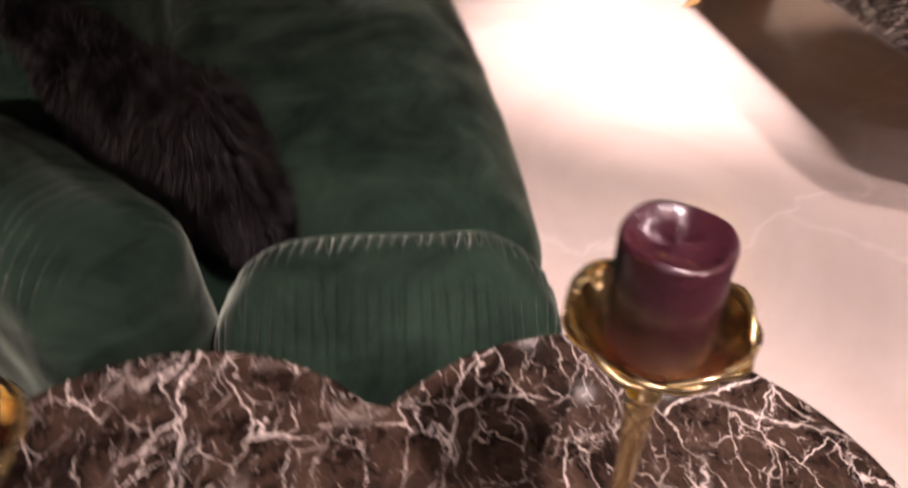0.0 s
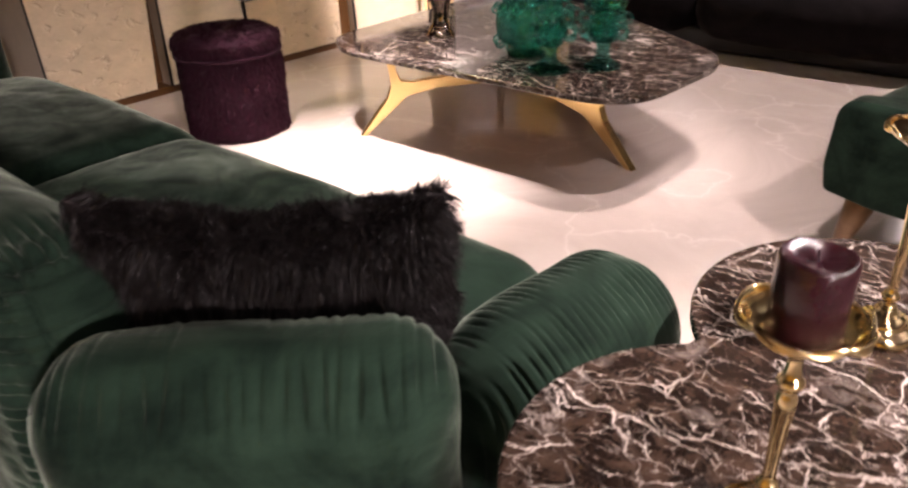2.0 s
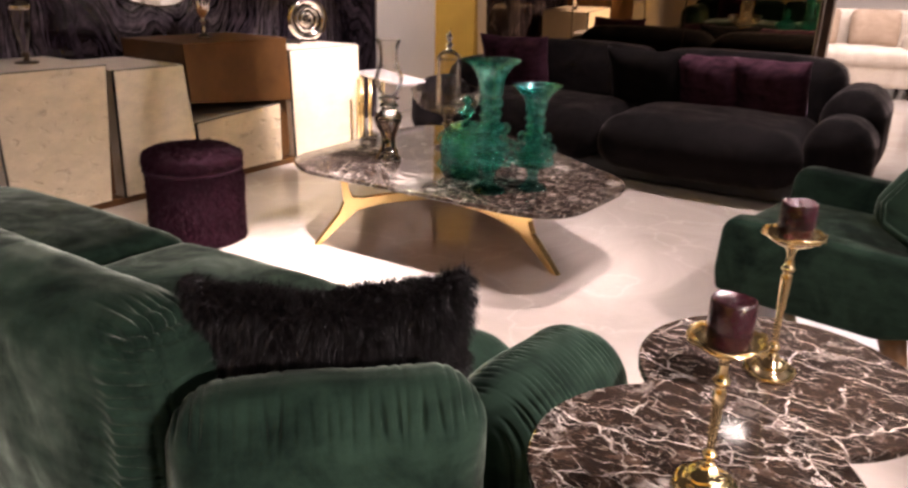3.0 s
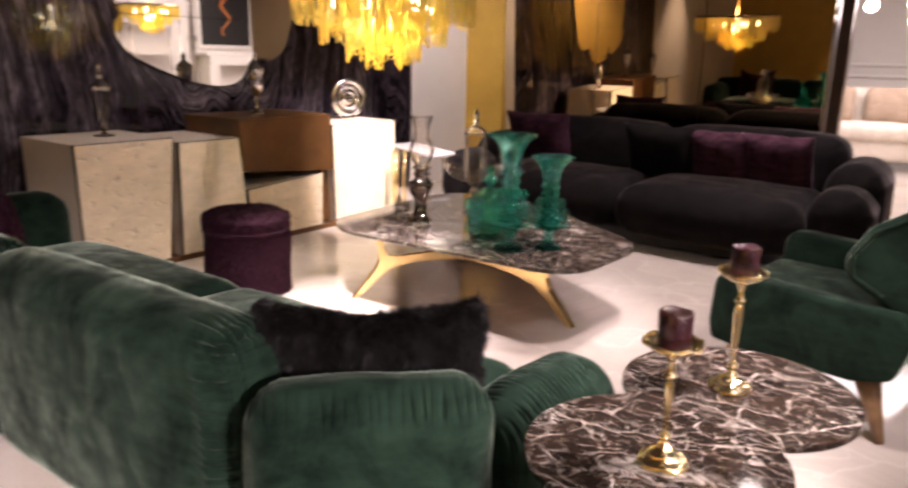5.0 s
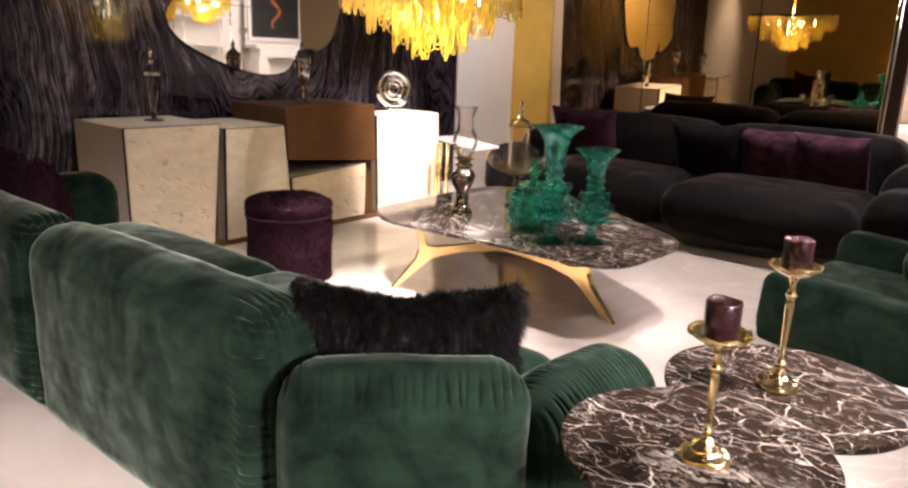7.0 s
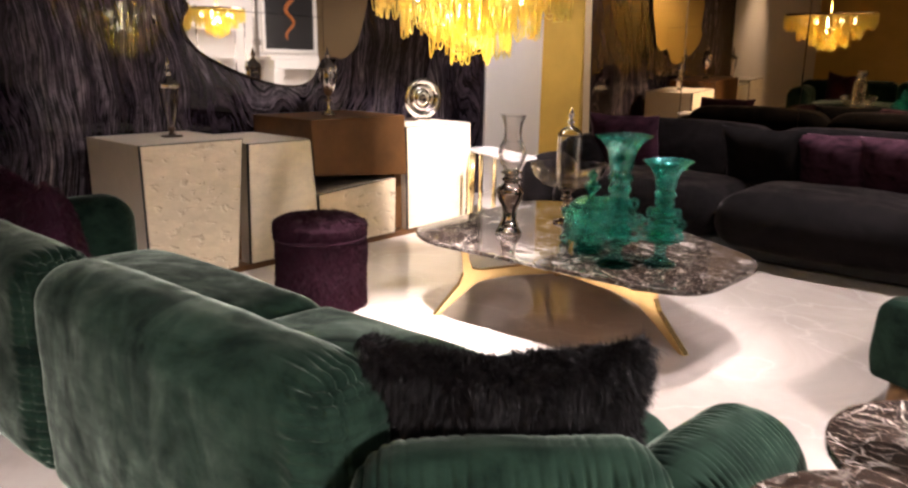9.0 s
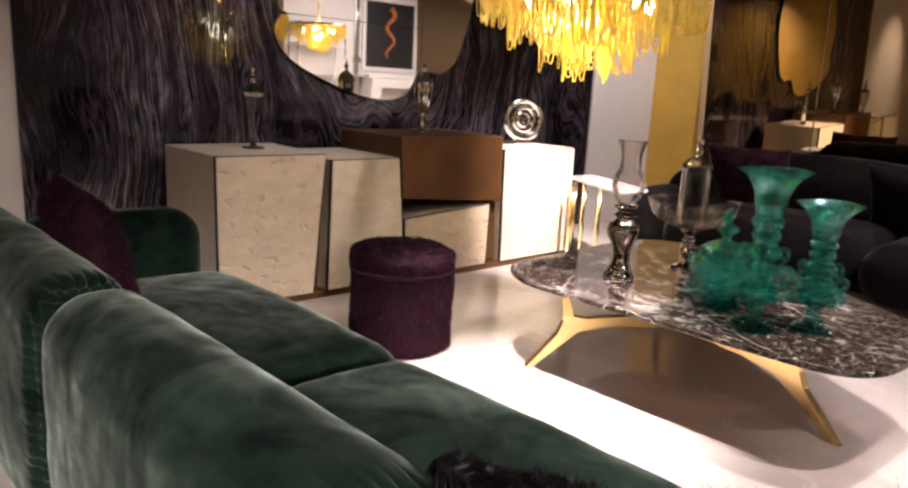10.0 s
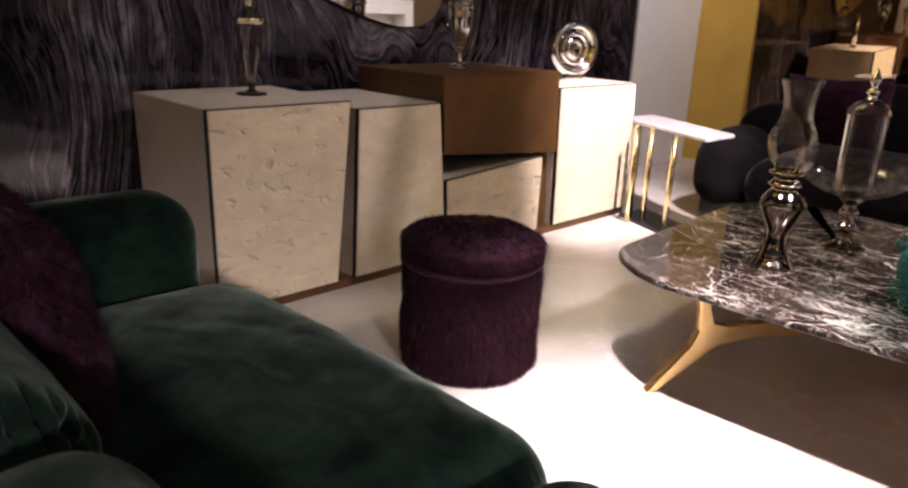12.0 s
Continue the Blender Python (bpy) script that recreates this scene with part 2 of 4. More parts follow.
WALL_PALE = plain("pale_plaster", (0.62, 0.56, 0.49), 0.6, 0.04, 3)
WALL_GOLD = plain("ochre_wall", (0.60, 0.38, 0.06), 0.45, 0.10, 3)
WALL_WHITE = plain("white_plaster", (0.74, 0.70, 0.65), 0.6, 0.03, 3)
CEILING = plain("dark_ceiling", (0.06, 0.05, 0.045), 0.7, 0.1, 3)
DARK_WOOD = plain("dark_wood", (0.05, 0.027, 0.016), 0.35, 0.3, 8)
LEG_WOOD = plain("oak_leg", (0.23, 0.13, 0.06), 0.4, 0.25, 20)
BLACK_MATT = plain("black_base", (0.012, 0.011, 0.011), 0.5, 0.2)
WAX = plain("plum_wax", (0.030, 0.007, 0.011), 0.26, 0.3, 55, Subsurface_Weight=0.05, Coat_Weight=0.3, Coat_Roughness=0.12)
wax_nodes, wax_links = WAX.node_tree.nodes, WAX.node_tree.links
wax_lumps = node(wax_nodes, "ShaderNodeTexNoise", Scale=70.0, Detail=4.0, Roughness=0.6)
wax_links.new(coords(wax_nodes, wax_links), wax_lumps.inputs["Vector"])
bump(wax_nodes, wax_links, wax_lumps.outputs[0], 0.5, 0.004, wax_nodes["Principled BSDF"])
SHELL = plain("cream_lacquer", (0.62, 0.54, 0.43), 0.4, 0.05, 10)
WHITE = plain("white_lacquer", (0.78, 0.75, 0.70), 0.35, 0.03)


def copper_panel():
    m, n, l, b = material("bronze_lacquer")
    noise_node = node(n, "ShaderNodeTexNoise", Scale=5.0, Detail=5.0, Roughness=0.6)
    l.new(coords(n, l), noise_node.inputs["Vector"])
    l.new(ramp(n, l, noise_node.outputs[0], [(0.3, (0.085, 0.038, 0.012)), (0.7, (0.15, 0.068, 0.020))]), b.inputs["Base Color"])
    put(b, Roughness=0.38, Metallic=0.35)
    return m


COPPER = copper_panel()


def shagreen(name, color, size, depth):
    """Cream fronts with pits that lie along the grain."""
    m, n, l, b = material(name)
    v = coords(n, l, (1.0, 1.0, 1.9), (0, 14, 0))
    pits = node(n, "ShaderNodeTexNoise", Scale=size, Detail=3.0, Roughness=0.5, Distortion=0.4)
    l.new(v, pits.inputs["Vector"])
    height = ramp(n, l, pits.outputs[0], [(0.26, (0, 0, 0)), (0.42, (0.9, 0.9, 0.9)), (0.7, (1, 1, 1))])
    cloud = node(n, "ShaderNodeTexNoise", Scale=7.0, Detail=6.0, Roughness=0.65)
    l.new(v, cloud.inputs["Vector"])
    low, high = tuple(c * 0.84 for c in color), tuple(c * 1.08 for c in color)
    ground = ramp(n, l, cloud.outputs[0], [(0.3, low), (0.72, high)])
    l.new(mixed(n, l, ramp(n, l, height, [(0.0, (0.35, 0.35, 0.35)), (0.8, (0, 0, 0))]), ground, (*(c * 0.55 for c in color), 1)), b.inputs["Base Color"])
    put(b, Roughness=0.38)
    bump(n, l, height, 0.9, depth, b)
    return m


DOOR = shagreen("cream_hammered", (0.64, 0.52, 0.36), 12.0, 0.012)
DOOR_FINE = shagreen("cream_fine", (0.66, 0.56, 0.41), 70.0, 0.0015)


def glass(name, color, gloss=1.5, bent=0.5, milk=0.0, uneven=0.0):
    """Blown glass: partly straight through, partly bent, with a mirror sheen that grows at a slant. uneven: how far the surface ripples."""
    m, n, l, b = material(name)
    tr, gl, fr, mix = n.new("ShaderNodeBsdfTransparent"), n.new("ShaderNodeBsdfGlossy"), n.new("ShaderNodeFresnel"), n.new("ShaderNodeMixShader")
    tr.inputs[0].default_value = (*color, 1)
    gl.inputs["Roughness"].default_value = 0.03
    fr.inputs[0].default_value = gloss
    share = n.new("ShaderNodeMath")
    share.operation = "MULTIPLY"
    share.inputs[1].default_value = 0.6
    l.new(fr.outputs[0], share.inputs[0])
    re, half = n.new("ShaderNodeBsdfRefraction"), n.new("ShaderNodeMixShader")
    re.inputs["Color"].default_value, re.inputs["IOR"].default_value, re.inputs["Roughness"].default_value = (*color, 1), 1.42, 0.0
    half.inputs[0].default_value = bent
    l.new(tr.outputs[0], half.inputs[1]), l.new(re.outputs[0], half.inputs[2])
    di, cloudy = n.new("ShaderNodeBsdfTranslucent"), n.new("ShaderNodeMixShader")
    di.inputs[0].default_value = (*(c**9 for c in color), 1)
    cloudy.inputs[0].default_value = milk
    l.new(half.outputs[0], cloudy.inputs[1]), l.new(di.outputs[0], cloudy.inputs[2])
    l.new(share.outputs[0], mix.inputs[0]), l.new(cloudy.outputs[0], mix.inputs[1]), l.new(gl.outputs[0], mix.inputs[2])
    if uneven:
        lumps = node(n, "ShaderNodeTexNoise", Scale=55.0, Detail=3.0, Roughness=0.55)
        l.new(coords(n, l), lumps.inputs["Vector"])
        bu = n.new("ShaderNodeBump")
        bu.inputs["Strength"].default_value, bu.inputs["Distance"].default_value = 1.0, uneven
        l.new(lumps.outputs[0], bu.inputs["Height"])
        l.new(bu.outputs[0], gl.inputs["Normal"]), l.new(bu.outputs[0], fr.inputs["Normal"])
    l.new(mix.outputs[0], n["Material Output"].inputs[0])
    return m


TEAL = glass("teal_glass", (0.55, 0.968, 0.930), 1.65, 0.22, 0.020, 0.004)
CLEAR = glass("clear_glass", (0.99, 0.98, 0.97), 1.40, 0.03)


def mirror(name, color, rough=0.02):
    m, n, l, b = material(name)
    put(b, Base_Color=(*color, 1), Metallic=1.0, Roughness=rough)
    return m


BRONZE_MIRROR = mirror("bronze_mirror", (0.56, 0.44, 0.28))
MIRROR = mirror("silver_mirror", (0.86, 0.84, 0.80))


def glow(name, color, strength):
    m, n, l, b = material(name)
    put(b, Base_Color=(*color, 1), Emission_Color=(*color, 1), Emission_Strength=strength)
    return m


BULB = glow("lit_bulb", (1.0, 0.88, 0.50), 9.0)
DOWNLIGHT = glow("downlight_lens", (1.0, 0.88, 0.74), 14.0)
WHITE_BULB = glow("lit_white_bulb", (1.0, 0.86, 0.74), 14.0)


def amber():
    m, n, l, b = material("amber_glass")
    tr = n.new("ShaderNodeBsdfTranslucent")
    tr.inputs[0].default_value = (0.97, 0.845, 0.30, 1)
    put(b, Base_Color=(0.93, 0.765, 0.20, 1), Roughness=0.15, Specular_IOR_Level=0.6)
    mix = n.new("ShaderNodeMixShader")
    mix.inputs[0].default_value = 0.38
    l.new(b.outputs[0], mix.inputs[1]), l.new(tr.outputs[0], mix.inputs[2])
    l.new(mix.outputs[0], n["Material Output"].inputs[0])
    return m


AMBER = amber()


# ---- builders ----
def thing(name, at=(0, 0, 0), turn=0.0, label="", category="", group="", kind=""):
    ob = new(name)
    ob.matrix_world = pose(*at, 0, 0, turn)
    return tagged(ob, label, category, group, kind)


def part(name, bm, mat, parent=None, label="", smooth=True, at=None):
    if isinstance(bm, bpy.types.Mesh):
        mesh = bm
    else:
        mesh = bpy.data.meshes.new(name)
        bm.normal_update()
        bm.to_mesh(mesh)
        bm.free()
        mesh.materials.append(mat)
        for p in mesh.polygons:
            p.use_smooth = smooth
    ob = new(name, mesh)
    if parent:
        ob.parent = parent
    if at is not None:
        ob.matrix_local = at
    return tagged(ob, label) if label else ob


def box(x0, x1, y0, y1, z0, z1, bevel=0.0):
    bm = bmesh.new()
    bmesh.ops.create_cube(bm, size=1)
    for v in bm.verts:
        v.co = ((x0 + x1) / 2 + v.co.x * (x1 - x0), (y0 + y1) / 2 + v.co.y * (y1 - y0), (z0 + z1) / 2 + v.co.z * (z1 - z0))
    if bevel:
        bmesh.ops.bevel(bm, geom=bm.edges[:], offset=bevel, segments=2, affect="EDGES", profile=0.5)
    return bm


def cushion(x0, x1, y0, y1, z0, z1, r, n=22, puff=(0, 0, 0), wrinkle=0.004, pleats=(), seed=0):
    """A soft rounded block. puff: how far each pair of faces swells. pleats: (axis, at, along, amp, width, count): folds round a seam
    that lies across the axis, gathered along the other one."""
    bm = bmesh.new()
    bmesh.ops.create_cube(bm, size=2)
    bmesh.ops.subdivide_edges(bm, edges=bm.edges[:], cuts=n, use_grid_fill=True)
    c = Vector(((x0 + x1) / 2, (y0 + y1) / 2, (z0 + z1) / 2))
    h = Vector(((x1 - x0) / 2, (y1 - y0) / 2, (z1 - z0) / 2))
    r = min(r, h.x, h.y, h.z)
    inner = h - Vector((r, r, r))
    for v in bm.verts:
        p = Vector((v.co.x * h.x, v.co.y * h.y, v.co.z * h.z))
        q = Vector([max(-i, min(i, a)) for i, a in zip(inner, p)])
        d = p - q
        nrm = d.normalized() if d.length > 1e-6 else Vector((0, 0, 1))
        w = q + nrm * r
        u = [max(-1, min(1, a / b)) for a, b in zip(w, h)]
        for k in range(3):
            i, j = (k + 1) % 3, (k + 2) % 3
            w[k] += puff[k] * u[k] * (1 - u[i] ** 2) * (1 - u[j] ** 2)
        w += nrm * wrinkle * (noise.noise((w + c) * 6 + Vector((seed, 0, 0))) + 0.5 * noise.noise((w + c) * 15 + Vector((seed, 3, 0))))
        for axis, at, along, amp, width, count in pleats:
            cell = (w[along] + c[along]) * count
            k = math.floor(cell)
            f = cell - k - 0.5 + 0.5 * noise.noise(Vector((k * 1.7, seed, axis)))
            reach = width * (0.65 + 0.9 * abs(noise.noise(Vector((k * 2.3, axis, seed + 5)))))
            f += 0.35 * (w[axis] + c[axis] - at) / width * noise.noise(Vector((k * 0.9, 7, seed)))
            g = math.exp(-(((w[axis] + c[axis]) - at) / reach) ** 2)
            w -= nrm * (amp * g * (0.50 + 1.3 * abs(noise.noise(Vector((k * 3.1, seed, 2))))) * math.exp(-((f / 0.17) ** 2)))
        v.co = w + c
    return bm


def revolve(profile, segs=40, wave=None, closed=False):
    """A turned shape from (radius, z) pairs. wave(angle, radius, z) -> (radius, z) to bend it. closed: the profile closes on itself."""
    bm = bmesh.new()
    rings = []
    for rad, z in profile:
        ring = []
        for k in range(segs):
            a = 2 * math.pi * k / segs
            rr, zz = wave(a, rad, z) if wave else (rad, z)
            ring.append(bm.verts.new((rr * math.cos(a), rr * math.sin(a), zz)))
        rings.append(ring)
    for a, b in zip(rings, rings[1:] + (rings[:1] if closed else [])):
        for k in range(segs):
            bm.faces.new((a[k], a[(k + 1) % segs], b[(k + 1) % segs], b[k]))
    if not closed:
        bm.faces.new(rings[0][::-1])
        bm.faces.new(rings[-1])
    bmesh.ops.remove_doubles(bm, verts=bm.verts[:], dist=1e-5)
    bmesh.ops.recalc_face_normals(bm, faces=bm.faces[:])
    return bm


def smooth_profile(points, steps=6):
    """More points on a soft curve through (radius, z) pairs."""
    out = []
    for i in range(len(points) - 1):
        p0, p1, p2, p3 = (Vector(points[max(0, min(len(points) - 1, i + k))]) for k in (-1, 0, 1, 2))
        for s in range(steps):
            t = s / steps
            w = 0.5 * (2 * p1 + (p2 - p0) * t + (2 * p0 - 5 * p1 + 4 * p2 - p3) * t * t + (3 * p1 - p0 - 3 * p2 + p3) * t**3)
            out.append((max(w.x, 0.0005), w.y))
    return out + [tuple(points[-1])]


def hollow(points, wall=0.004, floor=0.01, steps=6):
    """The profile of an open vessel: the outer wall up, and the inner one down."""
    outer = smooth_profile(points, steps)
    inner = [(max(r - wall, 0.0005), z) for r, z in reversed(outer) if z > points[0][1] + floor]
    return outer + inner + [(0.0005, inner[-1][1])]


def rounded(corners, radius, segs=8):
    """The outline of a polygon with rounded corners; radius: one, or one for each corner."""
    out, k = [], len(corners)
    for i, p in enumerate(corners):
        rad = radius[i] if isinstance(radius, (list, tuple)) else radius
        p, a, b = Vector(p), Vector(corners[i - 1]), Vector(corners[(i + 1) % k])
        u, w = (a - p).normalized(), (b - p).normalized()
        s, e = p + u * rad, p + w * rad
        for n in range(segs + 1):
            t = n / segs
            out.append(tuple((1 - t) ** 2 * s + 2 * t * (1 - t) * p + t * t * e))
    return out


def slab(outline, z0, z1, bevel=0.0, segs=3):
    """A plate with rounded edges: rings of the outline, closed by a fan from its middle."""
    pts = [Vector(p) for p in outline]
    pts = [p for p, q in zip(pts, pts[1:] + pts[:1]) if (p - q).length > 1e-5]
    count = len(pts)
    if sum(a.x * b.y - a.y * b.x for a, b in zip(pts, pts[1:] + pts[:1])) < 0:
        pts.reverse()
    inward = []
    for k in range(count):
        d = (pts[(k + 1) % count] - pts[k - 1]).normalized()
        inward.append(Vector((-d.y, d.x)))
    levels = [(bevel, z0), (0.3 * bevel, z0 + 0.3 * bevel), (0.0, z0 + bevel), (0.0, z1 - bevel), (0.3 * bevel, z1 - 0.3 * bevel), (bevel, z1)]
    bm = bmesh.new()
    rings = [[bm.verts.new((p.x + w.x * by, p.y + w.y * by, z)) for p, w in zip(pts, inward)] for by, z in levels]
    for a, b in zip(rings, rings[1:]):
        for k in range(count):
            bm.faces.new((a[k], a[(k + 1) % count], b[(k + 1) % count], b[k]))
    mid = sum(pts, Vector((0, 0))) / count
    for ring, z in ((rings[0], z0), (rings[-1], z1)):
        c = bm.verts.new((mid.x, mid.y, z))
        for k in range(count):
            bm.faces.new((ring[k], ring[(k + 1) % count], c))
    bmesh.ops.recalc_face_normals(bm, faces=bm.faces[:])
    return bm


def tube(points, radius, segs=8, cap=True):
    """A round bar along points; radius: one, or one for each point."""
    bm = bmesh.new()
    rings, count = [], len(points)
    points = [Vector(p) for p in points]
    for i, p in enumerate(points):
        d = (points[min(i + 1, count - 1)] - points[max(i - 1, 0)]).normalized()
        side = d.orthogonal().normalized() if i == 0 else (side - d * side.dot(d)).normalized()
        up = d.cross(side)
        r = radius[i] if isinstance(radius, (list, tuple)) else radius
        rings.append([bm.verts.new(p + r * (math.cos(a) * side + math.sin(a) * up)) for a in (2 * math.pi * k / segs for k in range(segs))])
    for a, b in zip(rings, rings[1:]):
        for k in range(segs):
            bm.faces.new((a[k], a[(k + 1) % segs], b[(k + 1) % segs], b[k]))
    if cap:
        bm.faces.new(rings[0][::-1]), bm.faces.new(rings[-1])
    return bm


def moved(bm, m):
    bm.transform(m)
    return bm


def strands(source, count, length, mat_name, lean, droop=0.4, width=0.0022, seed=1):
    """Hair on a mesh: thin tapered blades that lie over in tufts, each tuft drawn to its own side. Returns a mesh."""
    rnd = random.Random(seed)
    source.faces.ensure_lookup_table()
    areas = np.array([f.calc_area() for f in source.faces])
    picks = np.random.RandomState(seed).choice(len(areas), count, p=areas / areas.sum())
    verts, faces = [], []
    for k in picks:
        f = source.faces[int(k)]
        vs = [v.co for v in f.verts]
        a, b = rnd.random(), rnd.random()
        p = vs[0].lerp(vs[1], a).lerp(vs[3].lerp(vs[2], a) if len(vs) > 3 else vs[2], b)
        nrm = f.normal
        tuft = noise.noise_vector(p * 22 + Vector((seed, 0, 0))) * 1.1 + noise.noise_vector(p * 60) * 0.45
        d = (nrm * 0.8 + lean * 0.7 + tuft + Vector((rnd.gauss(0, 0.12), rnd.gauss(0, 0.12), rnd.gauss(0, 0.12))))
        d = (d - nrm * min(0.0, d.dot(nrm) - 0.25)).normalized()
        size = length * rnd.uniform(0.6, 1.15)
        side = d.cross(Vector((rnd.gauss(0, 1), rnd.gauss(0, 1), rnd.gauss(0, 1)))).normalized() * width
        mid = p + d * size * 0.55
        tip = p + d * size + Vector((0, 0, -droop * size)) * rnd.random()
        i = len(verts)
        verts += [p - side, p + side, mid + side * 0.7, mid - side * 0.7, tip]
        faces += [(i, i + 1, i + 2, i + 3), (i + 3, i + 2, i + 4)]
    mesh = bpy.data.meshes.new(mat_name)
    mesh.from_pydata(verts, [], faces)
    return mesh


def add_strands(parent, bm, count, length, mat, lean, seed, droop=0.4, width=0.0022):
    bm.normal_update()
    mesh = strands(bm, count, length, "fur", lean, droop, width, seed)
    mesh.materials.append(mat)
    return tagged(part("fur", mesh, mat, parent), kind="stuff")


def structure(name, bm, mat, label=""):
    return tagged(part(name, bm, mat, smooth=False), label, kind="structure")


# ---- setting ----
WALL_Y, MIRROR_X = 4.9, 5.72
structure("floor", box(-5.0, 14.0, -5.0, 6.2, -0.1, 0.0), FLOOR, "polished pale beige stone floor with faint veins")
structure("ceiling", box(-5.0, 14.0, -5.0, 6.2, CEIL, CEIL + 0.1), CEILING, "dark showroom ceiling")
structure("wall_north", box(0.04, 4.72, WALL_Y, WALL_Y + 0.2, 0, CEIL), WOOD_MARBLE, "polished black marble wall with wavy grey wood-like bands")
structure("wall_north_left", box(-5.0, 0.04, WALL_Y + 0.02, WALL_Y + 0.2, 0, CEIL), WALL_PALE, "pale plaster wall")
structure("column", box(4.72, MIRROR_X - 0.003, WALL_Y - 0.02, WALL_Y + 0.25, 0, CEIL, 0.004), WALL_WHITE, "white plastered column beside the marble wall")
structure("wall_east_return", box(MIRROR_X, MIRROR_X + 0.2, 4.39, WALL_Y + 0.25, 0, CEIL), WALL_GOLD, "ochre yellow wall strip")
structure("wall_east", box(MIRROR_X + 0.10, MIRROR_X + 0.2, 1.1, 4.388, 0, CEIL), DARK_WOOD, "dark backing wall of the bronze mirror")
structure("wall_west", box(-5.2, -5.0, -5.0, 6.2, 0, CEIL), WALL_GOLD, "ochre yellow wall")
structure("wall_south", box(-5.0, 14.0, -5.2, -5.0, 0, CEIL), WALL_PALE, "pale plaster wall")
structure("wall_far_east", box(12.6, 12.8, -5.0, 6.2, 0, CEIL), WALL_WHITE, "white panelled wall of the bright room beyond")
structure("wall_far_north", box(MIRROR_X + 0.2, 12.6, 5.0, 5.2, 0, CEIL), WALL_WHITE, "white wall of the bright room beyond")


def wall_mirror():
    t = new("mirror_wall")
    t.matrix_world = pose(MIRROR_X + 0.06, 0, 0, 0, -1.8, 0)
    tagged(t, "bronze-tinted mirror wall in tall panels behind the black sofa", "mirror wall")
    for y0, y1 in ((1.11, 2.20), (2.204, 3.29), (3.294, 4.386)):
        part("panel", box(0.0, 0.02, y0, y1, 0.005, CEIL - 0.03, 0.004), BRONZE_MIRROR, t, smooth=False)
    return t


wall_mirror()


# ---- green sofa ----
def tufted(seed, x0, x1, y0, y1, z0, z1, r, **more):
    return cushion(x0, x1, y0, y1, z0, z1, r, seed=seed, **more)


def green_sofa():
    t = thing("sofa", (0, 0, 0), 0, "deep green velvet sofa with fat rounded backs and gathered seams", "sofa")
    part("base", box(-0.40, 0.36, 0.95, 3.66, 0.02, 0.16, 0.02), BLACK_MATT, t, "black recessed base")
    # two seat cushions
    part("seat", tufted(1, -0.30, 0.490, 0.90, 2.36, 0.10, 0.442, 0.15, puff=(0.035, 0.0, 0.04), n=60, pleats=[(1, 2.27, 0, 0.003, 0.03, 40)]), GREEN, t)
    part("seat", tufted(2, -0.30, 0.535, 2.33, 3.64, 0.10, 0.425, 0.15, puff=(0.045, 0.0, 0.04), n=60, pleats=[(1, 2.36, 0, 0.004, 0.03, 40)]), GREEN, t)
    # two backs
    part("backrest", tufted(3, -0.51, -0.26, 1.22, 2.50, 0.02, 0.73, 0.11, puff=(0.03, 0.0, 0.015), n=130, pleats=[(1, 1.28, 2, 0.020, 0.060, 40), (1, 1.30, 0, 0.020, 0.060, 40), (1, 2.48, 2, 0.005, 0.04, 36)]), GREEN, t)
    part("backrest", tufted(4, -0.51, -0.26, 2.48, 3.88, 0.02, 0.73, 0.11, puff=(0.03, 0.0, 0.015), n=110, pleats=[(1, 2.54, 2, 0.018, 0.05, 34), (1, 2.55, 0, 0.018, 0.05, 34)]), GREEN, t)
    # near end: a high corner block set on the slant, and a lower arm
    corner = tufted(5, -0.288, 0.288, -0.11, 0.11, 0.02, 0.642, 0.10, puff=(0.0, 0.035, 0.012), n=170, pleats=[(2, 0.612, 0, 0.012, 0.030, 40)])
    part("corner_block", moved(corner, pose(-0.295, 0.957, 0, 0, 0, -46)), GREEN, t)
    arm = tufted(6, -0.24, 0.24, -0.135, 0.135, 0.02, 0.540, 0.12, puff=(0.01, 0.02, 0.02), n=170, pleats=[(1, -0.075, 0, 0.012, 0.038, 58), (1, 0.045, 0, 0.012, 0.032, 58)])
    part("armrest", moved(arm, pose(0.205, 0.77, 0, 0, 0, -6)), GREEN, t)
    # far arm
    part("armrest", tufted(7, -0.28, 0.43, 3.60, 3.88, 0.02, 0.66, 0.12, puff=(0.0, 0.02, 0.01), n=30), GREEN, t)
    for x, y in ((-0.34, 1.2), (0.30, 0.98), (-0.34, 3.6), (0.30, 3.6)):
        part("foot", revolve([(0.025, 0.0), (0.03, 0.06)], 12), BLACK_MATT, t, at=pose(x, y, 0))
    return t


green_sofa()


